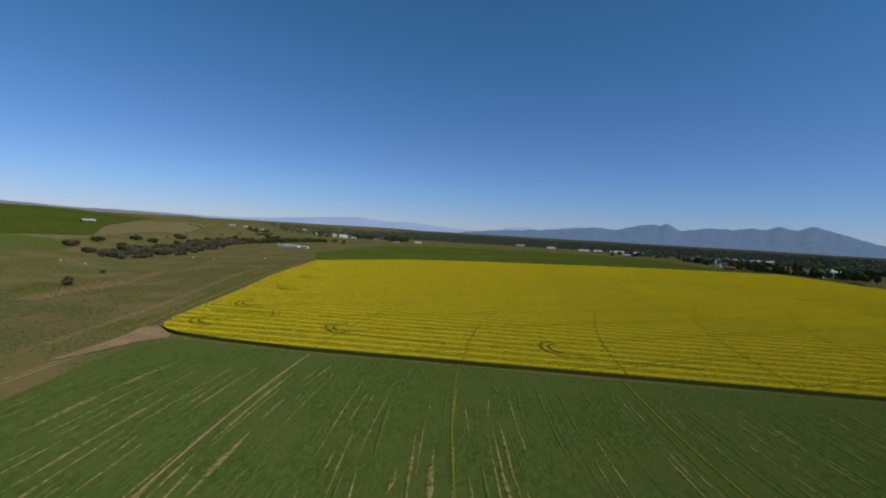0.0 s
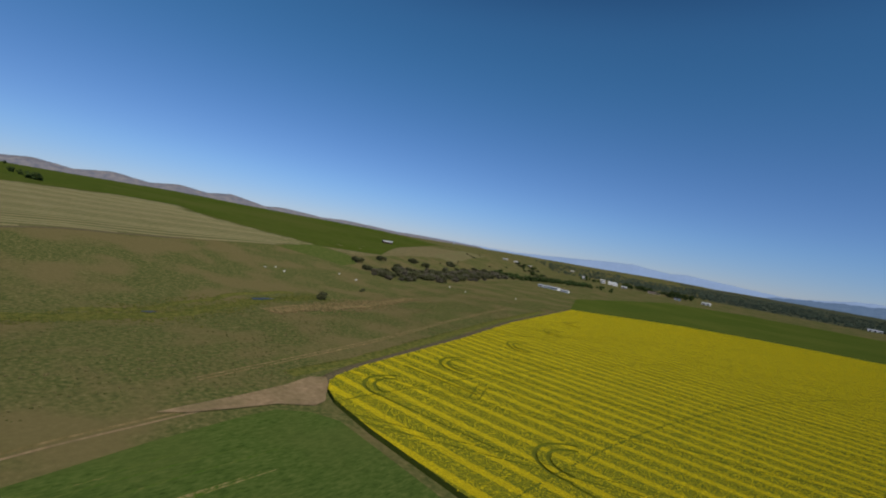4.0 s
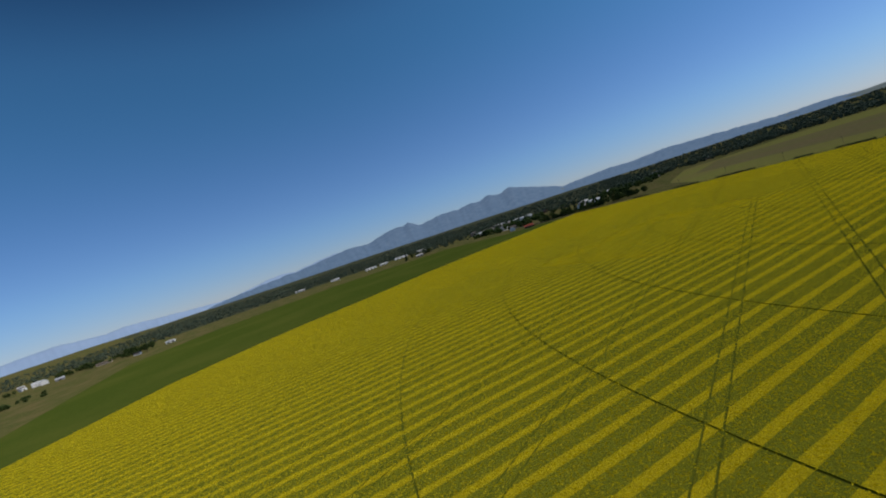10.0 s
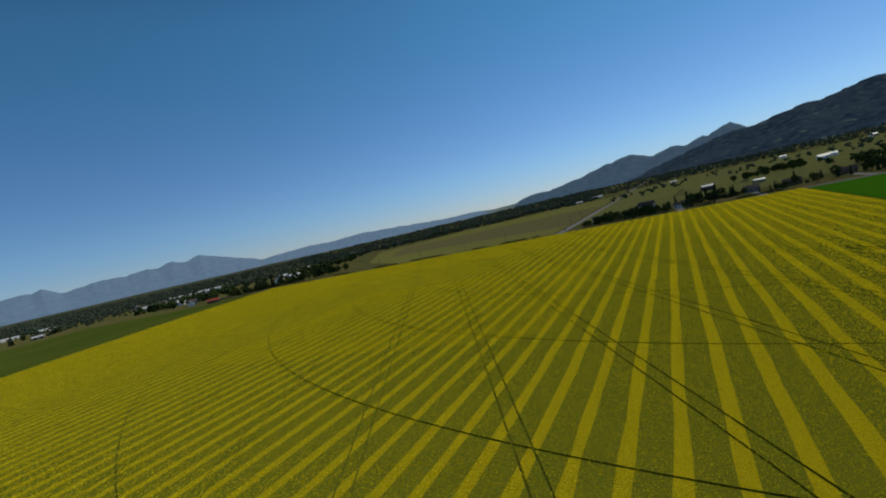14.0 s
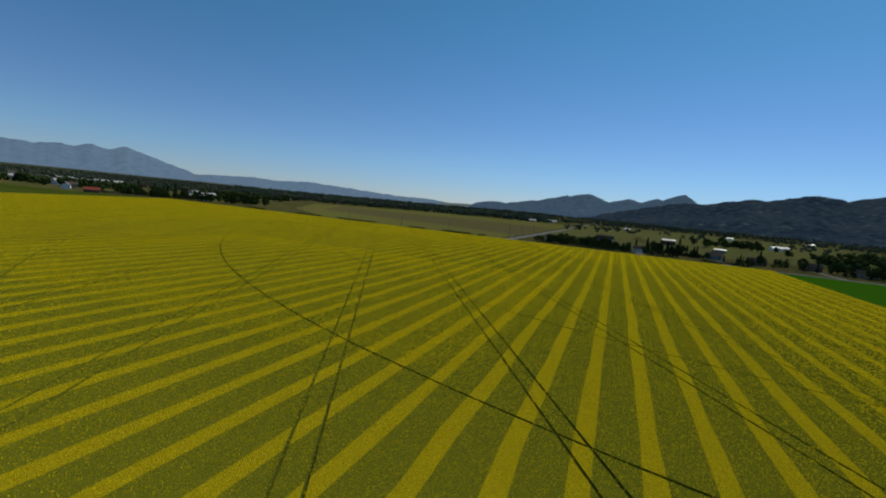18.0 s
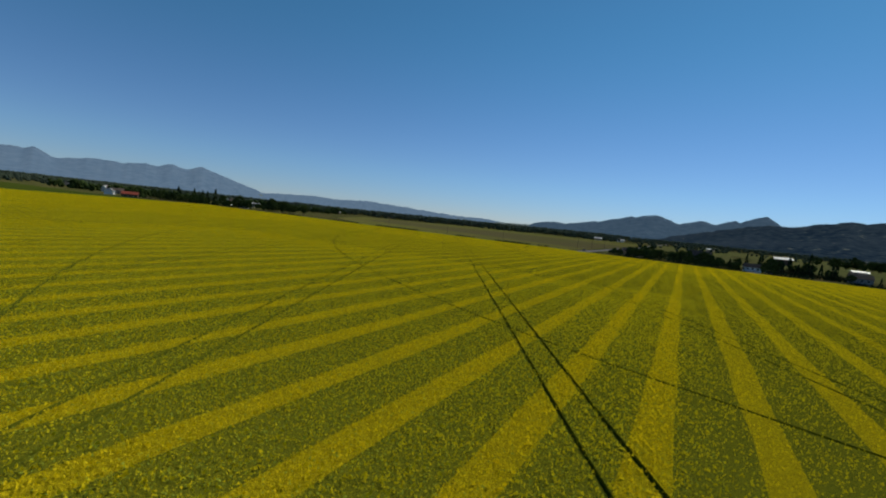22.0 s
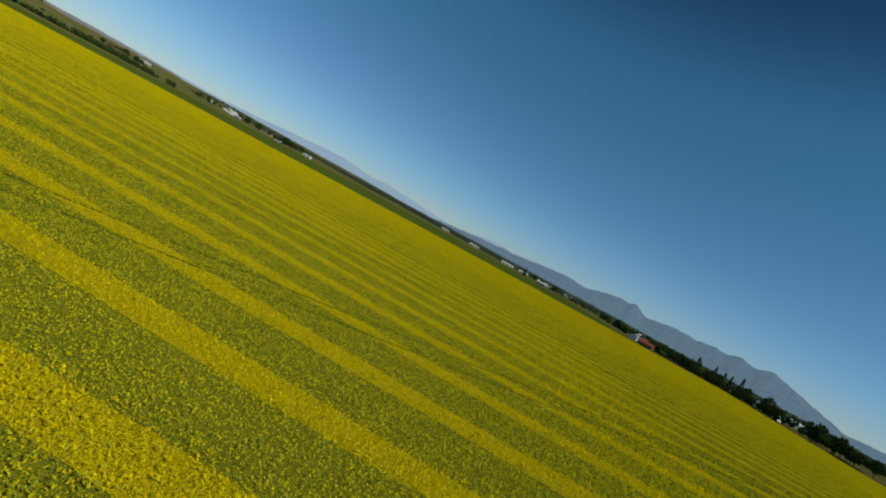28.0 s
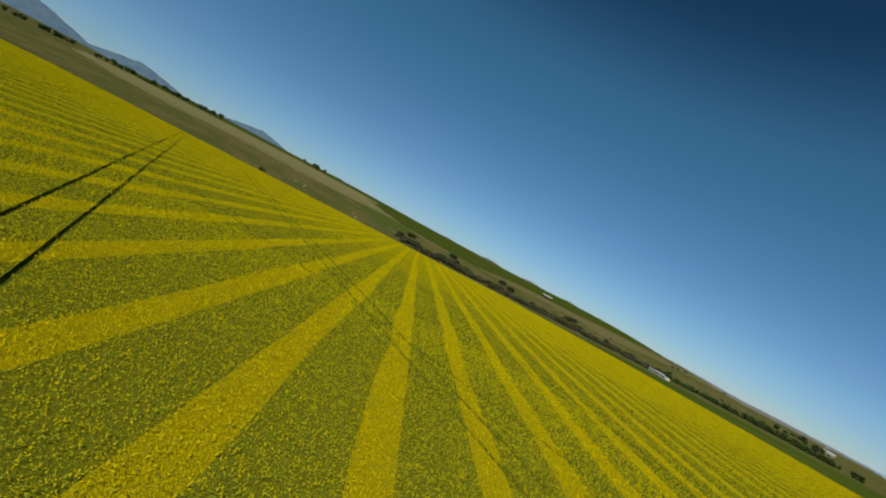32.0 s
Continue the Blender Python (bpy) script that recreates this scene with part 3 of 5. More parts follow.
def ridge(name, dist, az0, az1, level, peaks, material, label, rough=0.1, depth=900.0, seed=0.0, rows=9):
    """A range seen from the valley: crest heights in degrees over the horizon, as a base level plus named summits
    (azimuth clockwise, height, half-width left, half-width right), with spurs down to the valley floor."""
    az = np.arange(az0, az1 + 0.01, 0.12)
    el = np.full(len(az), float(level))
    for a, h, wl, wr in peaks:
        d = az - a
        u = np.clip(1 - np.abs(d) / np.where(d < 0, wl, wr), 0, 1)
        el = np.maximum(el, level + (h - level) * (0.8 * u + 0.2 * (0.5 - 0.5 * np.cos(np.pi * u))))
    el = el + np.array([rough * (noise.noise((a * 0.9 + seed, 3.1, seed)) + 0.6 * noise.noise((a * 2.7 + seed, 1.7, 5.0)) + 0.3 * noise.noise((a * 8.0, 2.2, seed))) for a in az])
    edge = np.minimum(np.clip((az - az0) / 3, 0, 1), np.clip((az1 - az) / 3, 0, 1))
    top = np.tan(np.radians(np.maximum(el, 0.02))) * dist * edge + 12 * edge
    v, n = [], len(az)
    for k in range(rows):
        u = k / (rows - 1)
        spur = np.array([noise.noise((a * 0.55 + seed, u * 1.6, 9.0)) + 0.5 * noise.noise((a * 1.9, u * 3.0, seed)) for a in az])
        d = dist - depth * (1 - u) + spur * depth * 0.10 * math.sin(math.pi * u)
        h = top * np.clip(u ** 1.25 + 0.05 * spur * math.sin(math.pi * u), 0, 1) - 12 * (k == 0)
        a = np.radians(az)
        v.append(np.c_[CX + d * np.sin(a), CY + d * np.cos(a), h])
    back = np.radians(az)
    v.append(np.c_[CX + (dist + 60) * np.sin(back), CY + (dist + 60) * np.cos(back), -12 + 0 * top])
    v = np.concatenate(v)
    f = np.array([(r * n + i, r * n + i + 1, (r + 1) * n + i + 1, (r + 1) * n + i) for r in range(rows) for i in range(n - 1)])
    me = mesh_of(name, v, f, material)
    me.polygons.foreach_set("use_smooth", np.ones(len(f), bool))
    return tagged(new(name, me), label, "mountains", kind="structure")


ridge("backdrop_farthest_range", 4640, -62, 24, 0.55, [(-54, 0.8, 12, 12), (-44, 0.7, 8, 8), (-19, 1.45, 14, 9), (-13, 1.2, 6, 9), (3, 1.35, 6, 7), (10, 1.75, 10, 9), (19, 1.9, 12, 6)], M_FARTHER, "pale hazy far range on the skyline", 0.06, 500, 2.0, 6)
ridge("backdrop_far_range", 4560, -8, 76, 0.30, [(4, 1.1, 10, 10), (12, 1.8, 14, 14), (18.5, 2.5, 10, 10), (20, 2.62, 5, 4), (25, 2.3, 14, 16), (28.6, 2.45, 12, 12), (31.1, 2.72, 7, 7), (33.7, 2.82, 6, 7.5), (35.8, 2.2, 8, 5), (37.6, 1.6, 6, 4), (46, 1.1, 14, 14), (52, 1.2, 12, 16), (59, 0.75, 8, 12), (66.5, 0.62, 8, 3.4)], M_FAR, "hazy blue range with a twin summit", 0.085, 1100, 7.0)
ridge("backdrop_middle_range", 4380, 70, 108, 0.15, [(75, 1.15, 4.5, 10), (81, 1.8, 9, 10), (84, 2.6, 9, 8), (86.4, 3.05, 11, 8), (91, 2.8, 9, 10), (94, 3.15, 6, 5), (96.7, 3.75, 9, 5), (99.5, 3.0, 8, 8)], M_NEARFAR, "wooded mountains with two summits, tinted blue-grey for haze", 0.085, 1300, 4.0)
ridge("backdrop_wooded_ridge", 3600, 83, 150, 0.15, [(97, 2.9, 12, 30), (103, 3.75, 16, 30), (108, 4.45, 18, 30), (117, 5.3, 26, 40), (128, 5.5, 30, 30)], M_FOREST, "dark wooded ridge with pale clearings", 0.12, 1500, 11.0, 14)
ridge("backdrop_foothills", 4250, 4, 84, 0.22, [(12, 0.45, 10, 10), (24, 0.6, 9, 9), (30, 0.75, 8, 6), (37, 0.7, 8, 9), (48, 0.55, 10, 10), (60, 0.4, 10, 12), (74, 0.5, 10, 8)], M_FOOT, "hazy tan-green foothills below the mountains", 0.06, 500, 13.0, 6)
ridge("backdrop_west_hills", 4600, 264, 326, 0.4, [(268, 1.75, 12, 12), (275, 1.8, 10, 10), (281, 1.82, 10, 10), (287, 1.75, 10, 9), (292, 1.72, 9, 7), (298, 1.2, 10, 10), (305, 1.0, 10, 12), (314, 0.7, 12, 14)], M_WESTHILL, "low dry hills, tinted for haze, along the western skyline", 0.03, 500, 6.0, 6)
ridge("backdrop_southwest_range", 4620, 196, 278, 0.5, [(226, 3.4, 12, 10), (236, 2.7, 10, 10), (249, 2.6, 12, 9), (259, 2.0, 12, 12), (270, 1.7, 10, 10)], M_FAR, "range to the south-west, tinted pale blue for haze", 0.06, 500, 9.0, 6)
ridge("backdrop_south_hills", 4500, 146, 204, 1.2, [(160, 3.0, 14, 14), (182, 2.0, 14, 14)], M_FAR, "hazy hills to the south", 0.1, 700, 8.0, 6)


# ---- the canola: canopy cut by wheel tracks, brighter bloom strips across it ----
PERIOD, PHASE, STRIP = 6.996, 0.02, 2.25
RADII = (84, 131.5, 179, 226.8, 274.5, 322.2, 370, 418, 466, 512.5, 561, 609)
TRAM, TRAM_GAP, TRAM_STEP, SLOPE = 153.9, 2.9, 33.1, math.tan(radians(27.946))
W_PIVOT, W_TRAM = 0.46, 0.38
# turning loops of the sprayer: middle, radius, first and last angle in degrees
LOOPS = [(-44.5, 192.5, 8.3, 140, 285), (-48.5, 232.5, 10.0, 140, 300), (-57, 290, 9.5, 130, 300), (-70, 351, 9.0, 130, 300), (-82, 404, 9.0, 130, 300), (6.5, 196.5, 8.0, 115, 285), (88, 191, 9.6, 130, 300), (240, 198, 8.0, 70, 290)]
# places where it drove straight: both ends, width
SPURS = [((-59, 208.8), (-30, 210.2), 0.8), ((-57, 211.6), (-32, 212.6), 0.45), ((-29.5, 205), (-35.5, 217.5), 0.36), ((-27.3, 206.5), (-32.5, 218), 0.36), ((-35.5, 217.5), (-8, 232), 0.35), ((-44.5, 183), (-6, 186), 0.5), ((6.5, 187), (44, 183.5), 0.5), ((89, 181), (126, 178), 0.6)]
ROWS_Y = range(24, 109)
CO, SI = math.cos(radians(27.946)), math.sin(radians(27.946))
knots = np.arange(-160, 500.1, 11.0)
rng = np.random.default_rng(3)
edge_low = {n: PERIOD * n + PHASE - STRIP / 2 + rng.normal(0, 0.13, len(knots)) for n in ROWS_Y}
edge_top = {n: PERIOD * n + PHASE + STRIP / 2 + rng.normal(0, 0.13, len(knots)) for n in ROWS_Y}


whole = np.random.default_rng(9).uniform(0, 1, 997)          # stretches where the crop has closed over the tracks


def crop_field(x, y):
    return inside(FIELD, x, y)


def track_of(x, y):
    """0 where the crop stands; 1.. the number of the wheel track."""
    x, y = np.asarray(x, float), np.asarray(y, float)
    t = np.zeros(x.shape, int)
    r = np.hypot(x - HUB[0], y - HUB[1])
    for i, radius in enumerate(RADII):
        t[(np.abs(r - radius) < W_PIVOT / 2) & (whole[((np.degrees(np.arctan2(y - HUB[1], x - HUB[0])) * 2.5).astype(int) * 7 + i * 31) % 997] < 0.999)] = 1 + i
    d = (y - SLOPE * x - TRAM) * CO
    for k in range(-2, 9):
        for s in (-1, 1):
            t[(np.abs(d - k * TRAM_STEP * CO - s * TRAM_GAP / 2) < W_TRAM / 2) & (whole[(np.floor(x / 3).astype(int) * 5 + 53 * k + 11 * s) % 997] < 0.999)] = 20 + k
    for i, (cx, cy, rl, a0, a1) in enumerate(LOOPS):
        q, a = np.hypot(x - cx, y - cy), np.degrees(np.arctan2(y - cy, x - cx)) % 360
        arc = (a >= a0) & (a <= a1)
        for s in (-1, 1):
            t[arc & (np.abs(q - rl - s * 1.45) < 0.48)] = 40 + i
    for i, ((x0, y0), (x1, y1), w) in enumerate(SPURS):
        run = math.hypot(x1 - x0, y1 - y0)
        along, off = ((x - x0) * (x1 - x0) + (y - y0) * (y1 - y0)) / run, ((y - y0) * (x1 - x0) - (x - x0) * (y1 - y0)) / run
        t[(along > 0) & (along < run) & (np.abs(off) < w / 2)] = 60 + i
    return t


def strip_of(x, y):
    """The number of the bloom strip at a place, 0 between strips."""
    n = np.round((np.asarray(y) - PHASE) / PERIOD).astype(int)
    out = np.zeros(np.shape(x), int)
    for k in np.unique(n):
        if k in edge_low:
            m = n == k
            out[m] = np.where((y[m] > np.interp(x[m], knots, edge_low[k])) & (y[m] < np.interp(x[m], knots, edge_top[k])), k, 0)
    return out


pts, segs = [], []


def cut(line, close=False):
    base = len(pts)
    pts.extend(Vector((float(a), float(b))) for a, b in line)
    segs.extend((base + i, base + i + 1) for i in range(len(line) - 1))
    if close:
        segs.append((base + len(line) - 1, base))


cut(FIELD, True)
for n in ROWS_Y:
    for e in (edge_low[n], edge_top[n]):
        cut(list(zip(knots, e)))
for radius in RADII:
    for s in (-1, 1):
        a = np.radians(np.arange(86, 184.1, 0.4))
        cut([(HUB[0] + (radius + s * W_PIVOT / 2) * math.cos(q), HUB[1] + (radius + s * W_PIVOT / 2) * math.sin(q)) for q in a])
for k in range(-2, 9):
    for s in (-1, 1):
        for w in (-1, 1):
            d = TRAM + k * TRAM_STEP + (s * TRAM_GAP / 2 + w * W_TRAM / 2) / CO
            cut([(px, d + px * SLOPE) for px in range(-159, 501, 3)])
for cx, cy, rl, a0, a1 in LOOPS:
    for s in (-1, 1):
        ring = [(cx + (rl + s * 1.45 + 0.48) * math.cos(radians(q)), cy + (rl + s * 1.45 + 0.48) * math.sin(radians(q))) for q in np.linspace(a0, a1, 25)]
        ring += [(cx + (rl + s * 1.45 - 0.48) * math.cos(radians(q)), cy + (rl + s * 1.45 - 0.48) * math.sin(radians(q))) for q in np.linspace(a1, a0, 25)]
        cut(ring, True)
for (x0, y0), (x1, y1), w in SPURS:
    run = math.hypot(x1 - x0, y1 - y0)
    nx, ny = (y0 - y1) / run * w / 2, (x1 - x0) / run * w / 2
    cut([(x0 + nx, y0 + ny), (x1 + nx, y1 + ny), (x1 - nx, y1 - ny), (x0 - nx, y0 - ny)], True)
cv, _, cf, *_ = delaunay_2d_cdt(pts, segs, [], 0, 1e-4)
cv = np.array([tuple(p) for p in cv])
cf = np.array([tuple(t) for t in cf])
mid = cv[cf].mean(1)
keep = crop_field(mid[:, 0], mid[:, 1])
cf, mid = cf[keep], mid[keep]
trk, stp = track_of(mid[:, 0], mid[:, 1]), strip_of(mid[:, 0], mid[:, 1])
owner = np.where(trk > 0, 1000 + trk, stp)               # 0 band, 24..108 strip, 1000+ track
level = np.where(trk > 39, 0.78, np.where(trk > 17, 0.97, np.where(trk > 0, 0.96, np.where(stp > 0, 1.165, 1.16))))
# walls where neighbours stand at different heights
ed = np.concatenate([cf[:, [0, 1]], cf[:, [1, 2]], cf[:, [2, 0]]])
who = np.tile(np.arange(len(cf)), 3)
key = np.sort(ed, 1)
order = np.lexsort((key[:, 1], key[:, 0]))
k2, w2, e2 = key[order], who[order], ed[order]
same = (k2[1:] == k2[:-1]).all(1)
walls = {}


def wall(i, low, high, face):
    walls.setdefault(int(owner[face]), []).append((e2[i][0], e2[i][1], low, high))


paired = np.zeros(len(k2), bool)
paired[:-1] |= same
paired[1:] |= same
for i in np.nonzero(same)[0]:
    a, b = w2[i], w2[i + 1]
    if level[a] > level[b] + 0.01:
        wall(i, level[b], level[a], a)
    elif level[b] > level[a] + 0.01:
        wall(i + 1, level[a], level[b], b)
for i in np.nonzero(~paired)[0]:
    wall(i, -0.05, level[w2[i]], w2[i])


NEAR, CORE, MID_, ALL = (172, 296, 290, 450), (200, 286, 350, 440), (95, 410, 220, 530), (-140, 498, 165, 770)


def sunk(x, y):
    """How far the closed canopy lies under the flower tops."""
    return 0.15 * smooth(0, 9, np.minimum(np.minimum(x - NEAR[0], NEAR[1] - x), np.minimum(y - NEAR[2], NEAR[3] - y)))


def lumps(x, y):
    """Uneven tops of the standing crop."""
    return 0.05 * np.sin(1.9 * x + 1.3 * np.sin(0.7 * y)) * np.sin(2.3 * y + 1.1 * np.sin(0.9 * x)) + 0.04 * np.sin(5.1 * x + 2.0 * y) * np.sin(4.3 * y - 2.7 * x) + 0.03 * np.sin(0.31 * x + 0.2) * np.sin(0.37 * y)


def canopy(name, number, material, parent, label=""):
    sel = cf[owner == number]
    if not len(sel):
        return None
    use, inv = np.unique(sel.ravel(), return_inverse=True)
    z = level[owner == number][0]
    v = [np.c_[cv[use], z - sunk(*cv[use].T)]]
    tris = [inv.reshape(-1, 3)]
    w = walls.get(number, [])
    if w:
        w = np.array(w)
        a, b = cv[w[:, 0].astype(int)], cv[w[:, 1].astype(int)]
        da, db = sunk(*a.T) * (w[:, 3] > 1), sunk(*b.T) * (w[:, 3] > 1)
        v.append(np.stack([np.c_[a, w[:, 3] - da], np.c_[a, w[:, 2] - sunk(*a.T)], np.c_[b, w[:, 2] - sunk(*b.T)], np.c_[b, w[:, 3] - db]], 1).reshape(-1, 3))
        q = len(use) + 4 * np.arange(len(w))[:, None]
        tris += [q + [0, 1, 2], q + [0, 2, 3]]
    me = mesh_of(name, np.concatenate(v), np.concatenate(tris), material)
    me.materials.append(M_EDGE)
    me.materials.append(M_STEM)
    side = np.where(w[:, 2] < 0, 2, np.where(w[:, 2] < 1, 1, 0)) if len(w) else np.zeros(0)
    me.polygons.foreach_set("material_index", np.concatenate([np.zeros(len(sel)), side, side]).astype(np.int32))
    ob = new(name, me)
    ob.parent = parent
    return tagged(ob, label)


canola = tagged(canopy("canola_field", 0, M_BAND, None), "green-yellow canola canopy between brighter bloom strips", "canola", kind="stuff")
for n in ROWS_Y:
    canopy("bloom_strip", n, M_STRIP, canola, "bright yellow strip of full bloom")
for n in np.unique(owner[owner > 1000]):
    canopy("wheel_track", int(n), M_TRACK, canola, "dark narrow wheel track of crushed stems")


def tufts(x0, x1, y0, y1, hole, density, size, seed, over):
    """Places for flower heads and leaf tops in a stretch of the crop, outside the stretch hole."""
    r = np.random.default_rng(seed)
    count = int((x1 - x0) * (y1 - y0) * density)
    x, y = r.uniform(x0, x1, count), r.uniform(y0, y1, count)
    ok = crop_field(x, y) & ((track_of(x, y) == 0) | (r.uniform(0, 1, count) < over))
    if hole:
        ok &= ~((x > hole[0]) & (x < hole[1]) & (y > hole[2]) & (y < hole[3]))
    x, y = x[ok], y[ok]
    s = strip_of(x, y + r.normal(0, 0.30, len(x))) > 0
    return x, y, s, size * r.uniform(0.65, 1.35, len(x)), r


def tuft_mesh(name, x, y, z, size, r, material, tall=1.0):
    """Flower heads: two upright blades that widen to the top, crossing each other."""
    n = len(x)
    a = r.uniform(0, np.pi, n)
    v = np.empty((n, 6, 3), np.float32)
    for k in range(2):
        q, lean = a + k * 1.57 + r.normal(0, 0.2, n), r.normal(0, 0.25, (n, 2)) * size[:, None]
        v[:, 3 * k] = np.c_[x, y, z - 0.1 * size]
        for j, s in ((1, -1), (2, 1)):
            v[:, 3 * k + j] = np.c_[x + s * size * 0.6 * np.cos(q) + lean[:, 0], y + s * size * 0.6 * np.sin(q) + lean[:, 1], z + tall * size * r.uniform(0.55, 1.1, n)]
    ob = new(name, mesh_of(name, v.reshape(-1, 3), 3 * np.arange(2 * n)[:, None] + [0, 1, 2], material))
    ob.parent = canola
    return tagged(ob, kind="stuff")


def petal_mesh(name, x, y, z, size, r, material):
    """Small single petals and leaf tips, each tilted its own way."""
    n = len(x)
    a, v = r.uniform(0, 2 * np.pi, n), np.empty((n, 3, 3), np.float32)
    for k in range(3):
        q, s = a + k * 2.094 + r.normal(0, 0.3, n), size * r.uniform(0.6, 1.2, n)
        v[:, k] = np.c_[x + s * np.cos(q), y + s * np.sin(q), z + s * r.normal(0.35, 0.55, n)]
    ob = new(name, mesh_of(name, v.reshape(-1, 3), 3 * np.arange(n)[:, None] + [0, 1, 2], material))
    ob.parent = canola
    return tagged(ob, kind="stuff")


heads = np.random.default_rng(77).uniform(0, 1, 65537)
for box_, hole, dens, size, over, tall, seed in ((CORE, None, 106.0, 0.045, 0.12, 0.0, 1), (NEAR, CORE, 36.0, 0.066, 0.15, 0.0, 5), (NEAR, None, 2.5, 0.075, 0.1, 1.2, 4)):
    x, y, s, sz, r = tufts(*box_, hole, dens, size, seed, over)
    head = np.floor((x + 0.04 * np.sin(9 * y)) / 0.095).astype(int) * 7919 + np.floor((y + 0.04 * np.sin(11 * x)) / 0.095).astype(int) * 104729
    hue_of, gap_of = heads[head % len(heads)], heads[(head + 5021) % len(heads)]
    u = np.where(r.uniform(0, 1, len(x)) < 0.55, hue_of, r.uniform(0, 1, len(x)))
    drop = np.where(track_of(x, y) > 0, r.uniform(0.12, 0.4, len(x)), r.uniform(0, 0.17, len(x)))
    drop = drop + np.where(gap_of < 0.16, 0.14, 0) + 0.10 * (gap_of - 0.5)
    z = np.where(s, 1.215, 1.19) - drop + lumps(x, y)
    lots, some = (0.26, 0.66) if tall == 0 else (0.30, 0.74)
    open_, half = (s & (u < 0.86)) | (~s & (u < lots)), ~s & (u >= lots) & (u < some)
    leaf = ~open_ & ~half
    for name, material, pick in (("flower_heads", M_FLOWER, open_), ("half_open_flowers", M_BUDS, half), ("leaf_tops", M_LEAF, leaf)):
        if tall == 0:
            petal_mesh(name, x[pick], y[pick], z[pick], sz[pick], r, material)
        elif name != "leaf_tops":
            tuft_mesh(name, x[pick], y[pick], z[pick], sz[pick], r, material, tall)


def within(area, x, y):
    """1 well inside a stretch of the field, falling to 0 at its border; the whole field has no border."""
    if area == ALL:
        return np.ones(len(x))
    return np.clip(np.minimum(np.minimum(x - area[0], area[1] - x), np.minimum(y - area[2], area[3] - y)) / 22, 0, 1)


def bloom_spikes(x0, x1, y0, y1, hole, density, base, high, lean, between, seed):
    """Flower spikes that stand a hand over the leaves, turned every way: thicker and brighter along the strips."""
    r = np.random.default_rng(seed)
    n = int((x1 - x0) * (y1 - y0) * density)
    x, y = r.uniform(x0, x1, n), r.uniform(y0, y1, n)
    ok = crop_field(x, y) & (r.uniform(0, 1, n) <= within((x0, x1, y0, y1), x, y)) & (r.uniform(0, 1, n) > within(hole, x, y))
    x, y = x[ok], y[ok]
    s = strip_of(x, y) > 0
    a, b = r.uniform(0, np.pi, len(x)), base * r.uniform(0.5, 1.0, len(x))
    dx, dy = b * np.cos(a), b * np.sin(a)
    t = np.maximum(np.maximum(track_of(x, y), track_of(x + dx, y + dy)), track_of(x - dx, y - dy))
    ok = ((t == 0) | ((t < 40) & (r.uniform(0, 1, len(x)) < 0.27))) & (s | (r.uniform(0, 1, len(x)) < 0.9))
    x, y, s, dx, dy = x[ok], y[ok], s[ok], dx[ok], dy[ok]
    k = r.uniform(-0.5, 0.5, len(x))
    v = np.stack([np.c_[x - dx, y - dy, np.full(len(x), 1.10)], np.c_[x + dx, y + dy, np.full(len(x), 1.10)], np.c_[x + k * dx + r.normal(0, lean, len(x)), y + k * dy + r.normal(0, lean, len(x)), 1.165 + high * r.uniform(0.35, 1.0, len(x))]], 1)
    for pick, material in ((s, M_BLOOM), (~s, between)):
        ob = new("bloom_spikes", mesh_of("bloom_spikes", v[pick].reshape(-1, 3), 3 * np.arange(int(pick.sum()))[:, None] + [0, 1, 2], material))
        ob.parent = canola
        tagged(ob, kind="stuff")


bloom_spikes(*MID_, NEAR, 10.0, 0.125, 0.18, 0.05, M_TIPS, 31)
bloom_spikes(*ALL, MID_, 4.4, 0.36, 0.21, 0.10, M_SPRIG, 32)
bloom_spikes(*NEAR, CORE, 6.0, 0.085, 0.14, 0.04, M_TIPS, 33)
bloom_spikes(*CORE, (0, 0, 0, 0), 5.0, 0.05, 0.09, 0.03, M_TIPS, 34)


# ---- trees and bushes ----
def clumps(n, spread, size, seed, lift, shape="round"):
    """Leaf clumps: small uneven octahedra spread through a crown. Returns verts and tris."""
    r = np.random.default_rng(seed)
    octa = np.array([(1, 0, 0), (-1, 0, 0), (0, 1, 0), (0, -1, 0), (0, 0, 1), (0, 0, -1)], float)
    tri = np.array([(0, 2, 4), (2, 1, 4), (1, 3, 4), (3, 0, 4), (2, 0, 5), (1, 2, 5), (3, 1, 5), (0, 3, 5)])
    d = r.normal(size=(n, 3))
    d /= np.linalg.norm(d, axis=1)[:, None]
    rad = r.uniform(0.35, 1.0, n) ** 0.6
    c = d * rad[:, None] * spread
    if shape == "cone":
        h = r.uniform(0, 1, n) ** 1.4
        a = r.uniform(0, 2 * np.pi, n)
        q = (1 - h) * r.uniform(0.55, 1.0, n) + 0.03
        c = np.c_[spread[0] * q * np.cos(a), spread[1] * q * np.sin(a), spread[2] * (2 * h - 1)]
    lobes = 1 + 0.22 * np.sin(3 * np.arctan2(c[:, 1], c[:, 0]) + seed)
    if shape == "round":
        c[:, :2] *= lobes[:, None]
    s = size * r.uniform(0.55, 1.3, n)
    v = octa[None] * (s[:, None, None] * r.uniform(0.6, 1.25, (n, 6, 1))) + c[:, None] + [0, 0, lift]
    return v.reshape(-1, 3), (tri[None] + 6 * np.arange(n)[:, None, None]).reshape(-1, 3)


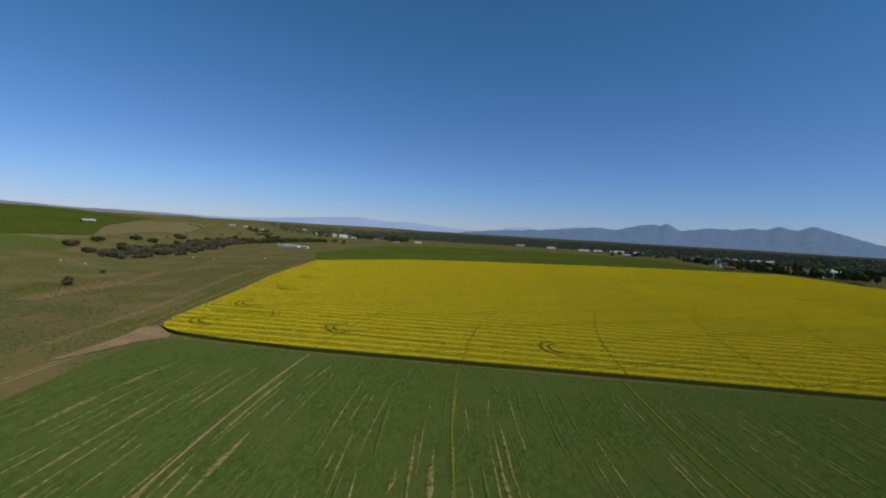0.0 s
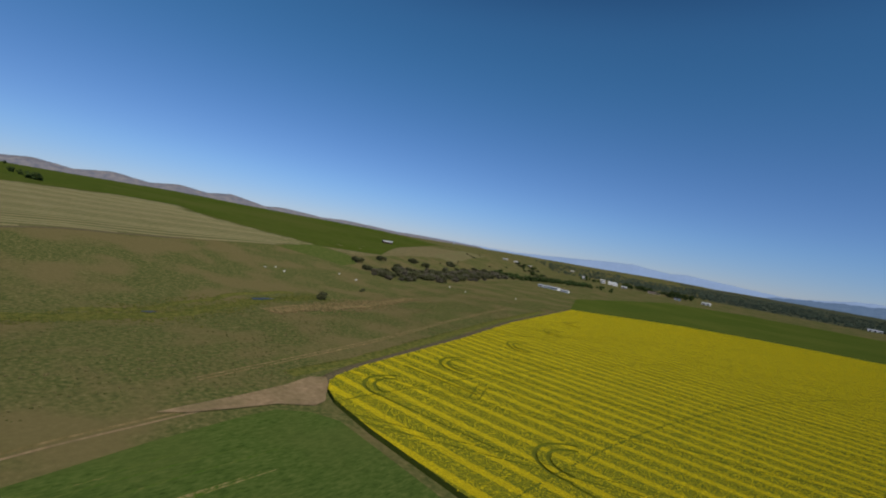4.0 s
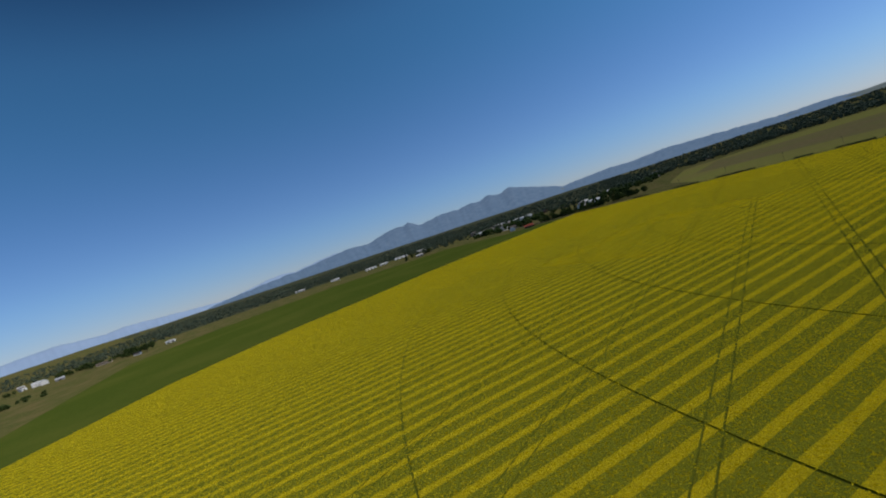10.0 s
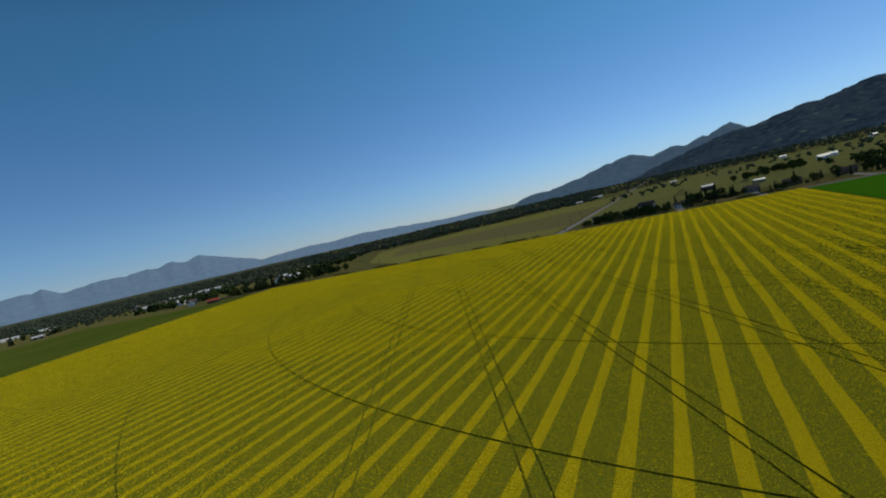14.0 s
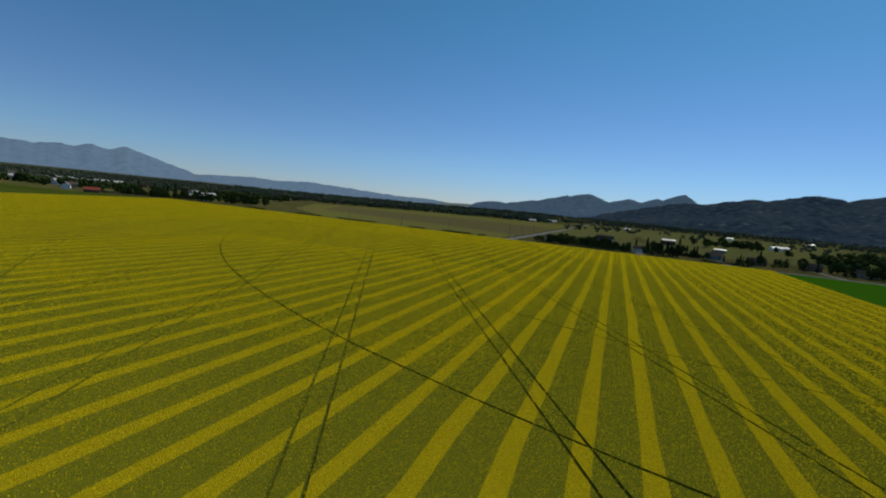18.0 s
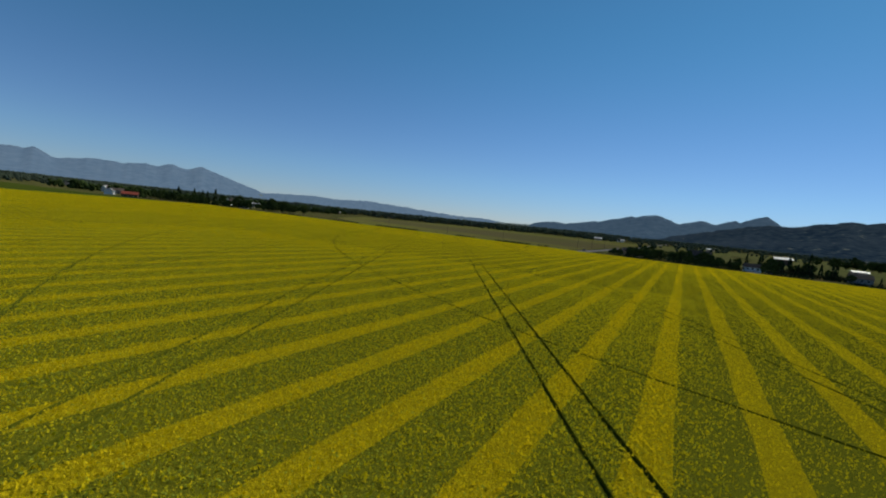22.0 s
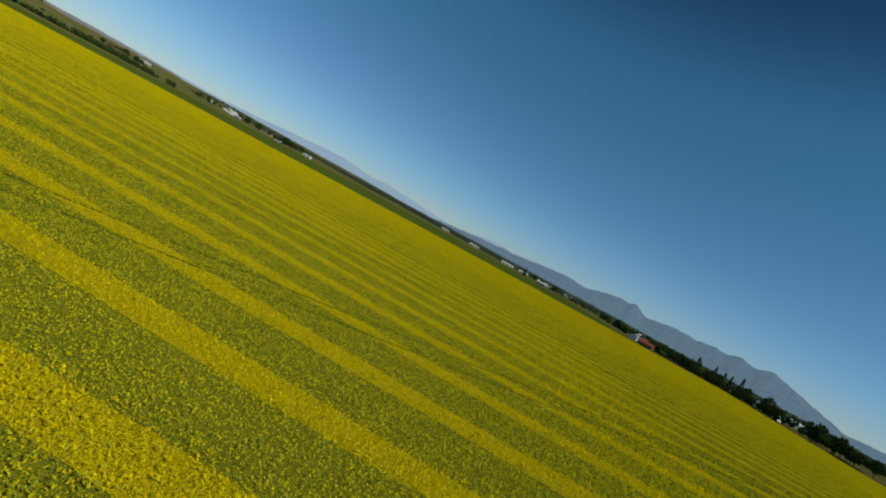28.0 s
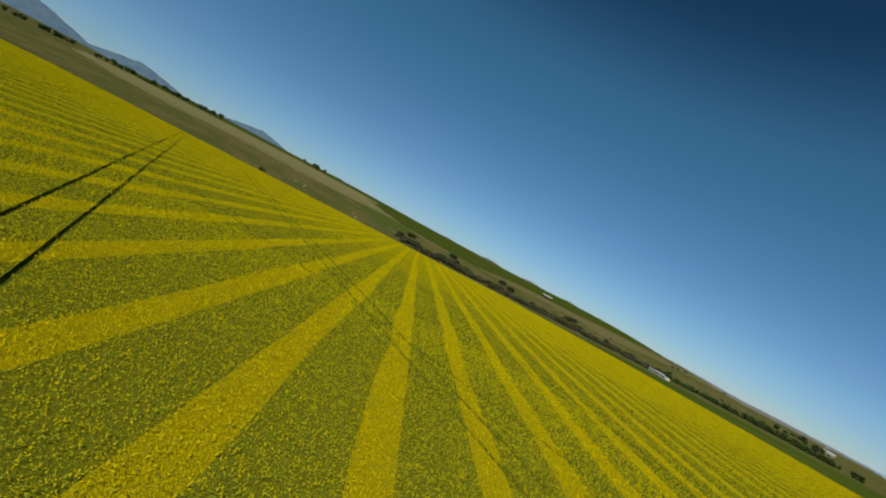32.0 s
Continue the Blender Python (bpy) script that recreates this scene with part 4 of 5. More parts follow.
def taper(bm, a, b, ra, rb, sides=7):
    """A tapered limb from a to b."""
    a, b = Vector(a), Vector(b)
    q = (b - a).to_track_quat("Z", "Y")
    rings = []
    for p, r in ((a, ra), (b, rb)):
        rings.append([bm.verts.new(p + q @ Vector((r * math.cos(2 * math.pi * k / sides), r * math.sin(2 * math.pi * k / sides), 0))) for k in range(sides)])
    for k in range(sides):
        bm.faces.new((rings[0][k], rings[0][(k + 1) % sides], rings[1][(k + 1) % sides], rings[1][k]))
    bm.faces.new(rings[0][::-1]), bm.faces.new(rings[1])


def make_tree(name, height, width, seed, kind, label, category):
    r = random.Random(seed)
    root = tagged(new(name), label, category)
    bm = bmesh.new()
    if kind == "conifer":
        taper(bm, (0, 0, -0.2), (0, 0, height * 0.93), height * 0.022, 0.03)
        v, f = clumps(115, (width / 2, width / 2, height * 0.46), width * 0.125, seed, height * 0.54, "cone")
        m = M_CONIFER
    elif kind == "bush":
        for k in range(5):
            a = k * 1.257 + r.uniform(-0.3, 0.3)
            taper(bm, (0.1 * math.cos(a), 0.1 * math.sin(a), -0.2), (width * 0.22 * math.cos(a), width * 0.22 * math.sin(a), height * 0.6), 0.09, 0.03, 5)
        v, f = clumps(95, (width / 2, width / 2, height * 0.46), width * 0.097, seed, height * 0.48)
        m = M_BUSH if seed % 2 else M_BUSHGREY
    else:
        fork = height * 0.34
        taper(bm, (0, 0, -0.2), (0, 0, fork), height * 0.03, height * 0.022)
        for k in range(5):
            a = k * 1.257 + r.uniform(-0.4, 0.4)
            taper(bm, (0, 0, fork * r.uniform(0.75, 1.0)), (width * 0.27 * math.cos(a), width * 0.27 * math.sin(a), height * r.uniform(0.6, 0.8)), height * 0.014, 0.05, 5)
        v, f = clumps(125, (width / 2, width / 2, height * 0.37), width * 0.10, seed, height * 0.61)
        m = M_CROWN
    part("trunk", bm, M_BARK, root)
    ob = new("crown", mesh_of("crown", v, f, m))
    ob.parent = root
    return root


def park(ob):
    """Move a model out of the way: it stands far off until it is copied, then is removed."""
    for o in (*ob.children_recursive, ob):
        bpy.data.objects.remove(o)


TREES = [make_tree("broadleaf_tree", h, w, s, "broadleaf", "dark green broadleaf tree", "tree") for h, w, s in ((11, 9, 1), (13, 9.5, 2), (9, 8.5, 3), (15, 10, 4))]
CONIFERS = [make_tree("spruce_tree", h, w, s, "conifer", "tall dark spruce tree", "tree") for h, w, s in ((15, 6, 5), (18, 6.5, 6), (12, 5.5, 7))]
BUSHES = [make_tree("willow_bush", h, w, s, "bush", l, "bush") for h, w, s, l in ((5, 9, 11, "dark willow bush by the creek"), (6, 11, 13, "large dark willow bush by the creek"), (4, 8, 12, "grey-leaved willow bush by the creek"), (4.6, 9.5, 14, "grey-leaved willow bush by the creek"), (3, 6, 15, "low dark bush in the pasture"))]
place = random.Random(21)


def plant(model, x, y, scale=1.0, group="", label=""):
    ob = copy_thing(model, Matrix.Translation((x, y, float(relief(x, y)))) @ Matrix.Rotation(place.uniform(0, 6.28), 4, "Z") @ Matrix.Diagonal((scale * place.uniform(0.9, 1.1), scale * place.uniform(0.9, 1.1), scale * place.uniform(0.9, 1.1), 1)))
    return tagged(ob, label, group=group)


# the creek's willows
for i in range(285):
    u = place.uniform(0, 1) ** 1.1
    y = 390 + u * 420
    x = float(np.interp(y, (390, 420, 450, 500, 560, 690, 810), (-281, -286, -298, -305, -323, -372, -404))) + place.gauss(0, 1) * (5 + 7 * min(1, (y - 390) / 40))
    plant(BUSHES[place.choice((0, 1, 0, 2, 3, 3))], x, y, place.uniform(0.7, 1.15), "willows along the creek")
for x, y, s in ((-327, 405, 1.05), (-311, 412, 0.5), (-358, 466, 1.1), (-332, 470, 0.9), (-380, 545, 1.2), (-366, 556, 1.1), (-386, 560, 0.7), (-412, 640, 0.6), (-405, 660, 1.2), (-418, 672, 1.1), (-440, 720, 0.6), (-470, 760, 0.6)):
    plant(BUSHES[1 if s > 0.8 else 4], x, y, s, "bushes on the slope", "large dark bush on the grassy slope")
lone_bush = make_tree("willow_bush", 6.2, 6.0, 19, "bush", "lone round dark bush beside the stock pond", "bush")
plant(lone_bush, -181, 262, 1.0)
for x, y in ((-215, 322), (-219, 326), (-212, 318)):
    plant(BUSHES[4], x, y, 0.5, "low brush by the creek")
# scattered trees on the far bench and slope
for x, y in ((-560, 930), (-590, 960), (-640, 1010), (-520, 1010), (-700, 1150), (-480, 880)):
    plant(BUSHES[4], x, y, 1.0, "bushes on the slope")
for x, y in ((-1420, 240), (-1436, 226)):
    plant(TREES[0], x, y, 0.9, "pair of trees on the bench")


def row(model_list, pts_, spread, count, lo, hi, group):
    for i in range(count):
        k = place.uniform(0, len(pts_) - 1.001)
        a, b = pts_[int(k)], pts_[int(k) + 1]
        f = k - int(k)
        plant(place.choice(model_list), a[0] + (b[0] - a[0]) * f + place.gauss(0, spread), a[1] + (b[1] - a[1]) * f + place.gauss(0, spread), place.uniform(lo, hi), group)


# village trees beyond the field's north-east corner
row(TREES, [(468, 872), (500, 820), (520, 780), (545, 740), (560, 705)], 9, 62, 0.6, 1.05, "village trees")
row(CONIFERS, [(505, 830), (540, 800)], 7, 12, 0.8, 1.1, "village spruces")
row(TREES[:3], [(372, 1196), (415, 1182)], 5, 6, 0.7, 0.9, "trees round the lone shed")
row(CONIFERS, [(346, 1170), (350, 1172)], 2, 3, 0.9, 1.0, "trees round the lone shed")
# east farmsteads
row(TREES + CONIFERS[2:], [(552, 340), (546, 300), (542, 262)], 8, 90, 0.35, 0.70, "farmstead trees")
row(TREES + CONIFERS + BUSHES[:2], [(556, 240), (590, 228), (556, 207)], 9, 44, 0.45, 0.85, "farmstead trees")
row(TREES + CONIFERS, [(548, 182), (552, 138), (547, 100), (550, 70), (545, 10), (548, -60)], 11, 78, 0.4, 0.8, "farmstead trees")
row(TREES, [(690, 172), (735, 128), (745, 100)], 11, 34, 0.5, 0.85, "shelter trees in the pasture")
# north-west farm
row(TREES, [(-350, 1330), (-300, 1350), (-230, 1320), (-200, 1270)], 18, 60, 0.7, 1.1, "farm trees")
row(TREES, [(-480, 1350), (-420, 1300)], 22, 9, 0.6, 0.9, "farm trees")
row(BUSHES[:2] + TREES[:1], [(-700, 1420), (-560, 1180), (-430, 1000)], 24, 28, 0.7, 1.2, "creek trees")
# the belts of woods that fill the valley floor
wr = np.random.default_rng(8)


def woods(name, area, count, size, label, material=M_WOODS, k=7):
    """Far woods: a crown of clumps for every tree, joined. area gives places for uniform numbers u, w."""
    u, w = wr.uniform(0, 1, count), wr.uniform(0, 1, count)
    x, y = area(u, w)
    ok = ~inside([(-180, 150), (-190, 640), (-180, 1060), (180, 1200), (420, 1060), (520, 780), (520, 150)], x, y)
    ok &= ~inside([(510, 366), (1250, 360), (1150, 700), (900, 870), (640, 720), (510, 600)], x, y)
    x, y = x[ok], y[ok]
    n = len(x)
    h = size * wr.uniform(0.6, 1.2, n)
    cx = x[:, None] + wr.normal(0, 0.24, (n, k)) * h[:, None]
    cy = y[:, None] + wr.normal(0, 0.24, (n, k)) * h[:, None]
    cz = relief(x, y)[:, None] + h[:, None] * wr.uniform(0.12, 0.82, (n, k))
    octa = np.array([(1, 0, 0), (-1, 0, 0), (0, 1, 0), (0, -1, 0), (0, 0, 1), (0, 0, -1)], float)
    tri = np.array([(0, 2, 4), (2, 1, 4), (1, 3, 4), (3, 0, 4), (2, 0, 5), (1, 2, 5), (3, 1, 5), (0, 3, 5)])
    s = (h[:, None] * wr.uniform(0.16, 0.32, (n, k))).ravel()
    v = octa[None] * (s[:, None, None] * wr.uniform(0.7, 1.2, (n * k, 6, 1))) + np.c_[cx.ravel(), cy.ravel(), cz.ravel()][:, None]
    f = (tri[None] + 6 * np.arange(n * k)[:, None, None]).reshape(-1, 3)
    return tagged(new(name, mesh_of(name, v.reshape(-1, 3), f, material)), label, "woods", kind="stuff")


def grove(name, line_, spread, count, size, label):
    """Trees strewn along a line, far from the path, joined."""
    p_ = np.array(line_, float)
    run = np.r_[0, np.cumsum(np.hypot(*np.diff(p_, axis=0).T))]

    def area(u, w):
        return np.interp(u * run[-1], run, p_[:, 0]) + wr.normal(0, spread, len(u)), np.interp(u * run[-1], run, p_[:, 1]) + wr.normal(0, spread, len(u))
    return woods(name, area, count, size, label, M_CROWN, 16)


def sector(a0, a1, d0, d1, power=1.0):
    def area(u, w):
        a, d = np.radians(a0 + (a1 - a0) * u), d0 + (d1 - d0) * w ** power
        return CX + d * np.sin(a), CY + d * np.cos(a)
    return area


grove("village_grove", [(470, 930), (560, 1040), (700, 1080)], 40, 60, 11, "dark trees between the village houses")
grove("village_grove", [(620, 860), (760, 930), (930, 960)], 26, 60, 11, "dark trees beside the metal sheds")
grove("creek_grove", [(-415, 845), (-385, 900), (-350, 965), (-325, 1040)], 17, 140, 8, "dark brush where the creek leaves the pasture")
grove("farm_grove", [(640, 60), (700, 20), (760, -40), (700, -80)], 26, 90, 9, "dark trees behind the farmsteads")
for a0, a1, n in ((222.5, 224.5, 9), (225.5, 231, 20), (232, 236, 15), (237.5, 244.5, 36), (255.4, 256.6, 6)):
    grove("shelter_belt", [(254 + 930 * math.sin(radians(a)), 395 + 930 * math.cos(radians(a))) for a in (a0, a1)], 24, n, 7, "loose shelter belt on the slope")
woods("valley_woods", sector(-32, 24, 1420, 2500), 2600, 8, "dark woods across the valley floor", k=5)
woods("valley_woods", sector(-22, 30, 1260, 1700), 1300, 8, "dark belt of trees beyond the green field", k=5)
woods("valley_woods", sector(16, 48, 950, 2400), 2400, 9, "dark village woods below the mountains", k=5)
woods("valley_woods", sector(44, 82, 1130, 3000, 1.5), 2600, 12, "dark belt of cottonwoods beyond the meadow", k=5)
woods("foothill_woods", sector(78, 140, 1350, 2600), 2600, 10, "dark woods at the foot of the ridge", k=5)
woods("foothill_woods", sector(84, 128, 800, 1150), 80, 9, "scattered trees on the pasture slope")


# ---- buildings ----
def box(bm, x0, x1, y0, y1, z0, z1):
    vs = [bm.verts.new((x, y, z)) for z in (z0, z1) for x, y in ((x0, y0), (x1, y0), (x1, y1), (x0, y1))]
    for q in ((3, 2, 1, 0), (4, 5, 6, 7), (0, 1, 5, 4), (1, 2, 6, 5), (2, 3, 7, 6), (3, 0, 4, 7)):
        bm.faces.new([vs[i] for i in q])


def gable(bm, lx, ly, h, rise):
    """Walls with gable ends, ridge along x."""
    x, y = lx / 2, ly / 2
    p = [bm.verts.new(c) for c in ((-x, -y, -0.4), (x, -y, -0.4), (x, y, -0.4), (-x, y, -0.4), (-x, -y, h), (x, -y, h), (x, y, h), (-x, y, h), (-x, 0, h + rise), (x, 0, h + rise))]
    for q in ((0, 1, 5, 4), (2, 3, 7, 6), (1, 2, 6, 9, 5), (3, 0, 4, 8, 7), (3, 2, 1, 0)):
        bm.faces.new([p[i] for i in q])


def roof(bm, lx, ly, h, rise, over=0.5, thick=0.22):
    x, y = lx / 2 + over, ly / 2 + over
    drop = rise * over / (ly / 2)
    for s in (-1, 1):
        low, high = [], []
        for t, dest in ((0, low), (thick, high)):
            for px, py, pz in ((-x, s * y, h - drop), (x, s * y, h - drop), (x, 0, h + rise), (-x, 0, h + rise)):
                dest.append(bm.verts.new((px, py, pz + t + 0.01)))
        loops = [low[::-1], high] + [[low[i], low[(i + 1) % 4], high[(i + 1) % 4], high[i]] for i in range(4)]
        for q in loops:
            bm.faces.new(q if s < 0 else q[::-1])


def building(name, x, y, turn, lx, ly, h, rise, wall_m, roof_m, label, category="house", windows=3, doors=1, bay=False, chimney=False, porch=False):
    root = tagged(new(name), label, category)
    root.matrix_world = Matrix.Translation((x, y, float(relief(x, y)) + 0.1)) @ Matrix.Rotation(radians(turn), 4, "Z")
    bm = bmesh.new()
    gable(bm, lx, ly, h, rise)
    part("wall", bm, wall_m, root)
    bm = bmesh.new()
    roof(bm, lx, ly, h, rise)
    top = part("roof", bm, roof_m, root)
    for s in (-1, 1):
        for i in range(windows):
            wx = -lx / 2 + (i + 0.75) * lx / (windows + 0.5)
            bm = bmesh.new()
            box(bm, wx - 0.75, wx + 0.75, s * ly / 2 - 0.05, s * ly / 2 + 0.05, h * 0.38, h * 0.38 + 1.3)
            fr = part("window", bm, M_WHITE, root)
            bm = bmesh.new()
            box(bm, wx - 0.65, wx + 0.65, s * ly / 2 - 0.07, s * ly / 2 + 0.07, h * 0.38 + 0.1, h * 0.38 + 1.2)
            part("pane", bm, M_GLASS, fr)
    for i in range(doors):
        bm = bmesh.new()
        # bays: a near-black slab on the wall stands in for the unlit inside
        w, hh = (1.7, h * 0.8) if bay else (0.5, 2.05)
        dx = (i - (doors - 1) / 2) * lx / max(doors, 1) + (0 if bay else lx * 0.06)
        box(bm, dx - w, dx + w, -ly / 2 - 0.08, -ly / 2 + 0.05, -0.05, hh)
        part("door", bm, M_DARK if bay else M_BROWNWALL, root)
    if chimney:
        bm = bmesh.new()
        box(bm, lx * 0.2 - 0.4, lx * 0.2 + 0.4, -0.4, 0.4, h + rise * 0.5, h + rise + 1.0)
        part("chimney", bm, M_BROWNROOF, top)
    if porch:
        bm = bmesh.new()
        box(bm, -lx * 0.3, lx * 0.3, -ly / 2 - 3.0, -ly / 2 + 0.1, h * 0.78, h * 0.78 + 0.2)
        part("porch_roof", bm, roof_m, root)
        for sx in (-1, 1):
            bm = bmesh.new()
            box(bm, sx * lx * 0.28 - 0.1, sx * lx * 0.28 + 0.1, -ly / 2 - 2.8, -ly / 2 - 2.6, -0.2, h * 0.78)
            part("post", bm, M_WHITE, root)
    return root


# bench barn and the white loafing sheds
building("bench_barn", -568, 668, 72, 18, 8, 3.2, 1.6, M_BROWNWALL, M_METALROOF, "long low barn with a pale metal roof", "barn", 0, 3, True)
building("long_shed", -262, 727, -8, 24, 7, 2.6, 1.0, M_WHITE, M_METALROOF, "long low white shed at the pasture corner", "shed", 0, 1, False)
building("small_shed", -238, 720, -8, 12, 5, 2.2, 0.8, M_WHITE, M_METALROOF, "low white shed beside the long one", "shed", 0, 1, False)
building("small_shed", -281, 729, -8, 9, 5, 2.4, 0.8, M_WHITE, M_METALROOF, "low white shed beside the long one", "shed", 0, 1, False)
# north-west farm
building("farmhouse", -398, 1366, 20, 18, 10, 5.5, 3.2, M_WHITE, M_METALROOF, "white two-storey farmhouse with a pale roof", "house", 4, 1, chimney=True)
building("farm_barn", -380, 1344, 110, 20, 12, 6, 4, M_WHITE, M_METALROOF, "tall white barn with a pale roof", "barn", 2, 1, True)
building("farm_shed", -342, 1301, 10, 14, 8, 3.5, 1.8, M_GREYWALL, M_METALROOF, "grey shed with a pale roof", "shed", 1, 1, True)
building("farm_shed", -424, 1372, 60, 10, 7, 3.4, 1.6, M_WHITE, M_METALROOF, "small white shed beside the farmhouse", "shed", 1, 1, True)
building("farm_shed", -494, 1406, 15, 12, 9, 4.5, 2.4, M_WHITE, M_METALROOF, "white gabled shed by a tree", "shed", 1, 1, True)
building("bungalow", -272, 1310, 4, 26, 10, 3.6, 2.2, M_TANWALL, M_BROWNROOF, "tan bungalow with a brown roof", "house", 4, 1)
building("bungalow", -202, 1240, -4, 12, 8, 3.2, 2.0, M_WHITE, M_DARKROOF, "small white house beside trees", "house", 2, 1)
building("farm_shed", -149, 1272, 0, 17, 9, 3.4, 1.8, M_WHITE, M_METALROOF, "white shed at the green field's far side", "shed", 0, 2, True)
for x, y, t, a, b in ((-680, 1406, 20, 13, 8), (-827, 1568, 30, 16, 9), (-945, 1680, 0, 22, 9), (-719, 1830, 15, 14, 9), (-458, 1460, 10, 12, 8)):
    building("farm_shed", x, y, t, a, b, 3.6, 2.0, M_TANWALL, M_METALROOF, "distant pale farm building", "shed", 1, 1, True)
# long white sheds and houses along the north woods
for x, y, t, a in ((330, 1420, 4, 30), (372, 1430, 4, 22), (430, 1440, 2, 38), (490, 1425, 4, 30), (240, 1480, 2, 24), (150, 1560, 0, 26)):
    building("long_shed", x, y, t, a, 9, 3.4, 1.8, M_WHITE, M_METALROOF, "distant long white shed before the woods", "shed", 0, 3, True)
building("lone_shed", 384, 1178, -20, 16, 9, 3.2, 1.8, M_GREYWALL, M_METALROOF, "shed with a pale roof between trees", "shed", 0, 2, True)
# village
building("red_roofed_house", 457, 838, -35, 15, 10, 3.4, 2.8, M_BROWNWALL, M_REDROOF, "low house with a bright red roof", "house", 3, 1, chimney=True)
building("white_garage", 470, 908, 55, 11, 9, 4.2, 2.8, M_WHITE, M_GREYWALL, "white gabled garage beside the red-roofed house", "shed", 1, 1, True)
building("long_hall", 704, 1196, -28, 46, 14, 6, 2.2, M_WHITE, M_METALROOF, "long white hall with a pale roof", "hall", 6, 2, True)
building("long_hall", 668, 1240, -28, 34, 12, 5, 2.0, M_TANWALL, M_METALROOF, "tan hall with a long pale roof", "hall", 5, 1, True)
for i, (x, y) in enumerate(((498, 946), (516, 1006), (548, 1062), (575, 1110), (534, 1146), (576, 1180), (612, 1216), (644, 1150), (560, 1220), (600, 1290), (670, 1293), (740, 1150), (520, 1090))):
    building("village_house", x, y, -30 + 37 * (i % 4), 12 + 2.5 * (i % 3), 9, 4.6 + (i % 2), 2.8, (M_TANWALL, M_WHITE, M_GREYWALL, M_BROWNWALL)[i % 4], (M_BROWNROOF, M_METALROOF, M_DARKROOF)[i % 3], ("tan village house with a brown roof", "white village house with a pale roof", "grey village house with a dark roof", "brown village house with a shingle roof")[i % 4], "house", 3, 1, chimney=i % 2 == 0)
building("white_house", 556, 777, 40, 12, 9, 3.8, 2.4, M_WHITE, M_METALROOF, "small white house at the field's corner", "house", 2, 1)
building("white_house", 596, 856, 20, 14, 10, 6, 3.4, M_WHITE, M_DARKROOF, "white two-storey house under trees", "house", 3, 1, chimney=True)
building("metal_shed", 657, 884, -10, 24, 12, 4.6, 2.4, M_WHITE, M_METALROOF, "large white metal shed", "shed", 0, 3, True)
building("metal_shed", 690, 946, -10, 20, 11, 5, 2.6, M_GREYWALL, M_METALROOF, "grey metal shed with a pale roof", "shed", 1, 2, True)
for x, y, a in ((868, 1060, 26), (950, 1066, 24), (905, 940, 18), (1110, 940, 22), (1156, 1140, 24)):
    building("metal_shed", x, y, -12, a, 11, 4.6, 2.2, M_TANWALL, M_METALROOF, "pale-roofed shed before the cottonwoods", "shed", 1, 2, True)
# east farmsteads
building("porch_house", 553, 251, 90, 10, 8, 3.0, 2.2, M_WHITE, M_DARKROOF, "white house with a porch and a dark roof", "house", 3, 1, porch=True)
building("open_barn", 660, 218, 92, 13, 8, 4.4, 1.5, M_BROWNWALL, M_METALROOF, "open-sided barn with a bright pale roof", "barn", 0, 5, True)
building("big_house", 576, 188, 86, 12, 9, 3.4, 2.6, M_GREYWALL, M_BROWNROOF, "grey house with a steep brown roof", "house", 3, 1, chimney=True)
building("long_shed", 640, 172, 94, 10.5, 5, 2.4, 1.0, M_TANWALL, M_METALROOF, "low shed with a pale roof behind the big house", "shed", 0, 4, True)
building("grey_house", 596, 282, 80, 16, 11, 5.4, 4.0, M_GREYWALL, M_DARKROOF, "tall grey house among trees", "house", 3, 1, chimney=True)
building("hip_house", 574, 328, 95, 18, 11, 3.4, 2.4, M_TANWALL, M_DARKROOF, "low tan house behind the hedge", "house", 4, 1)
building("brown_house", 566, 158, 85, 13, 10, 3.4, 2.4, M_BROWNWALL, M_DARKROOF, "brown house with a dark roof and white doors", "house", 3, 2)
building("brown_house", 572, 118, 80, 14, 10, 3.4, 2.6, M_BROWNWALL, M_DARKROOF, "brown house beside a pale drive", "house", 3, 1, chimney=True)
building("brown_house", 556, 88, 96, 15, 10, 3.4, 2.4, M_TANWALL, M_DARKROOF, "tan house with a dark roof", "house", 4, 1)
building("brown_house", 560, 52, 90, 15, 10, 3.4, 2.4, M_BROWNWALL, M_DARKROOF, "low brown house with a dark roof", "house", 4, 2)
building("white_barn", 838, 70, 100, 12, 8, 3.8, 2.2, M_WHITE, M_METALROOF, "white barn on the pasture slope", "barn", 2, 2, True)
building("white_barn", 868, 52, 100, 10, 7, 3.6, 2.0, M_WHITE, M_METALROOF, "white shed beside the barn", "barn", 1, 1, True)
for x, y, a, wm in ((1228, 464, 16, M_TANWALL), (1405, 446, 34, M_WHITE), (1180, 250, 12, M_TANWALL), (1300, 30, 12, M_WHITE), (1420, -160, 14, M_WHITE)):
    building("far_shed", x, y, 95, a, 10, 4.2, 2.2, wm, M_METALROOF, "distant pale-roofed farm building", "shed", 1, 2, True)

# driveways
for y, x1 in ((251, 545), (188, 562), (118, 562), (52, 550)):
    ribbon("driveway", [(511, y), (x1, y)], 6.0, 0.06, M_ROAD, "pale gravel driveway", "driveway")

# hedges: clipped evergreen rows along the road
hr = np.random.default_rng(12)


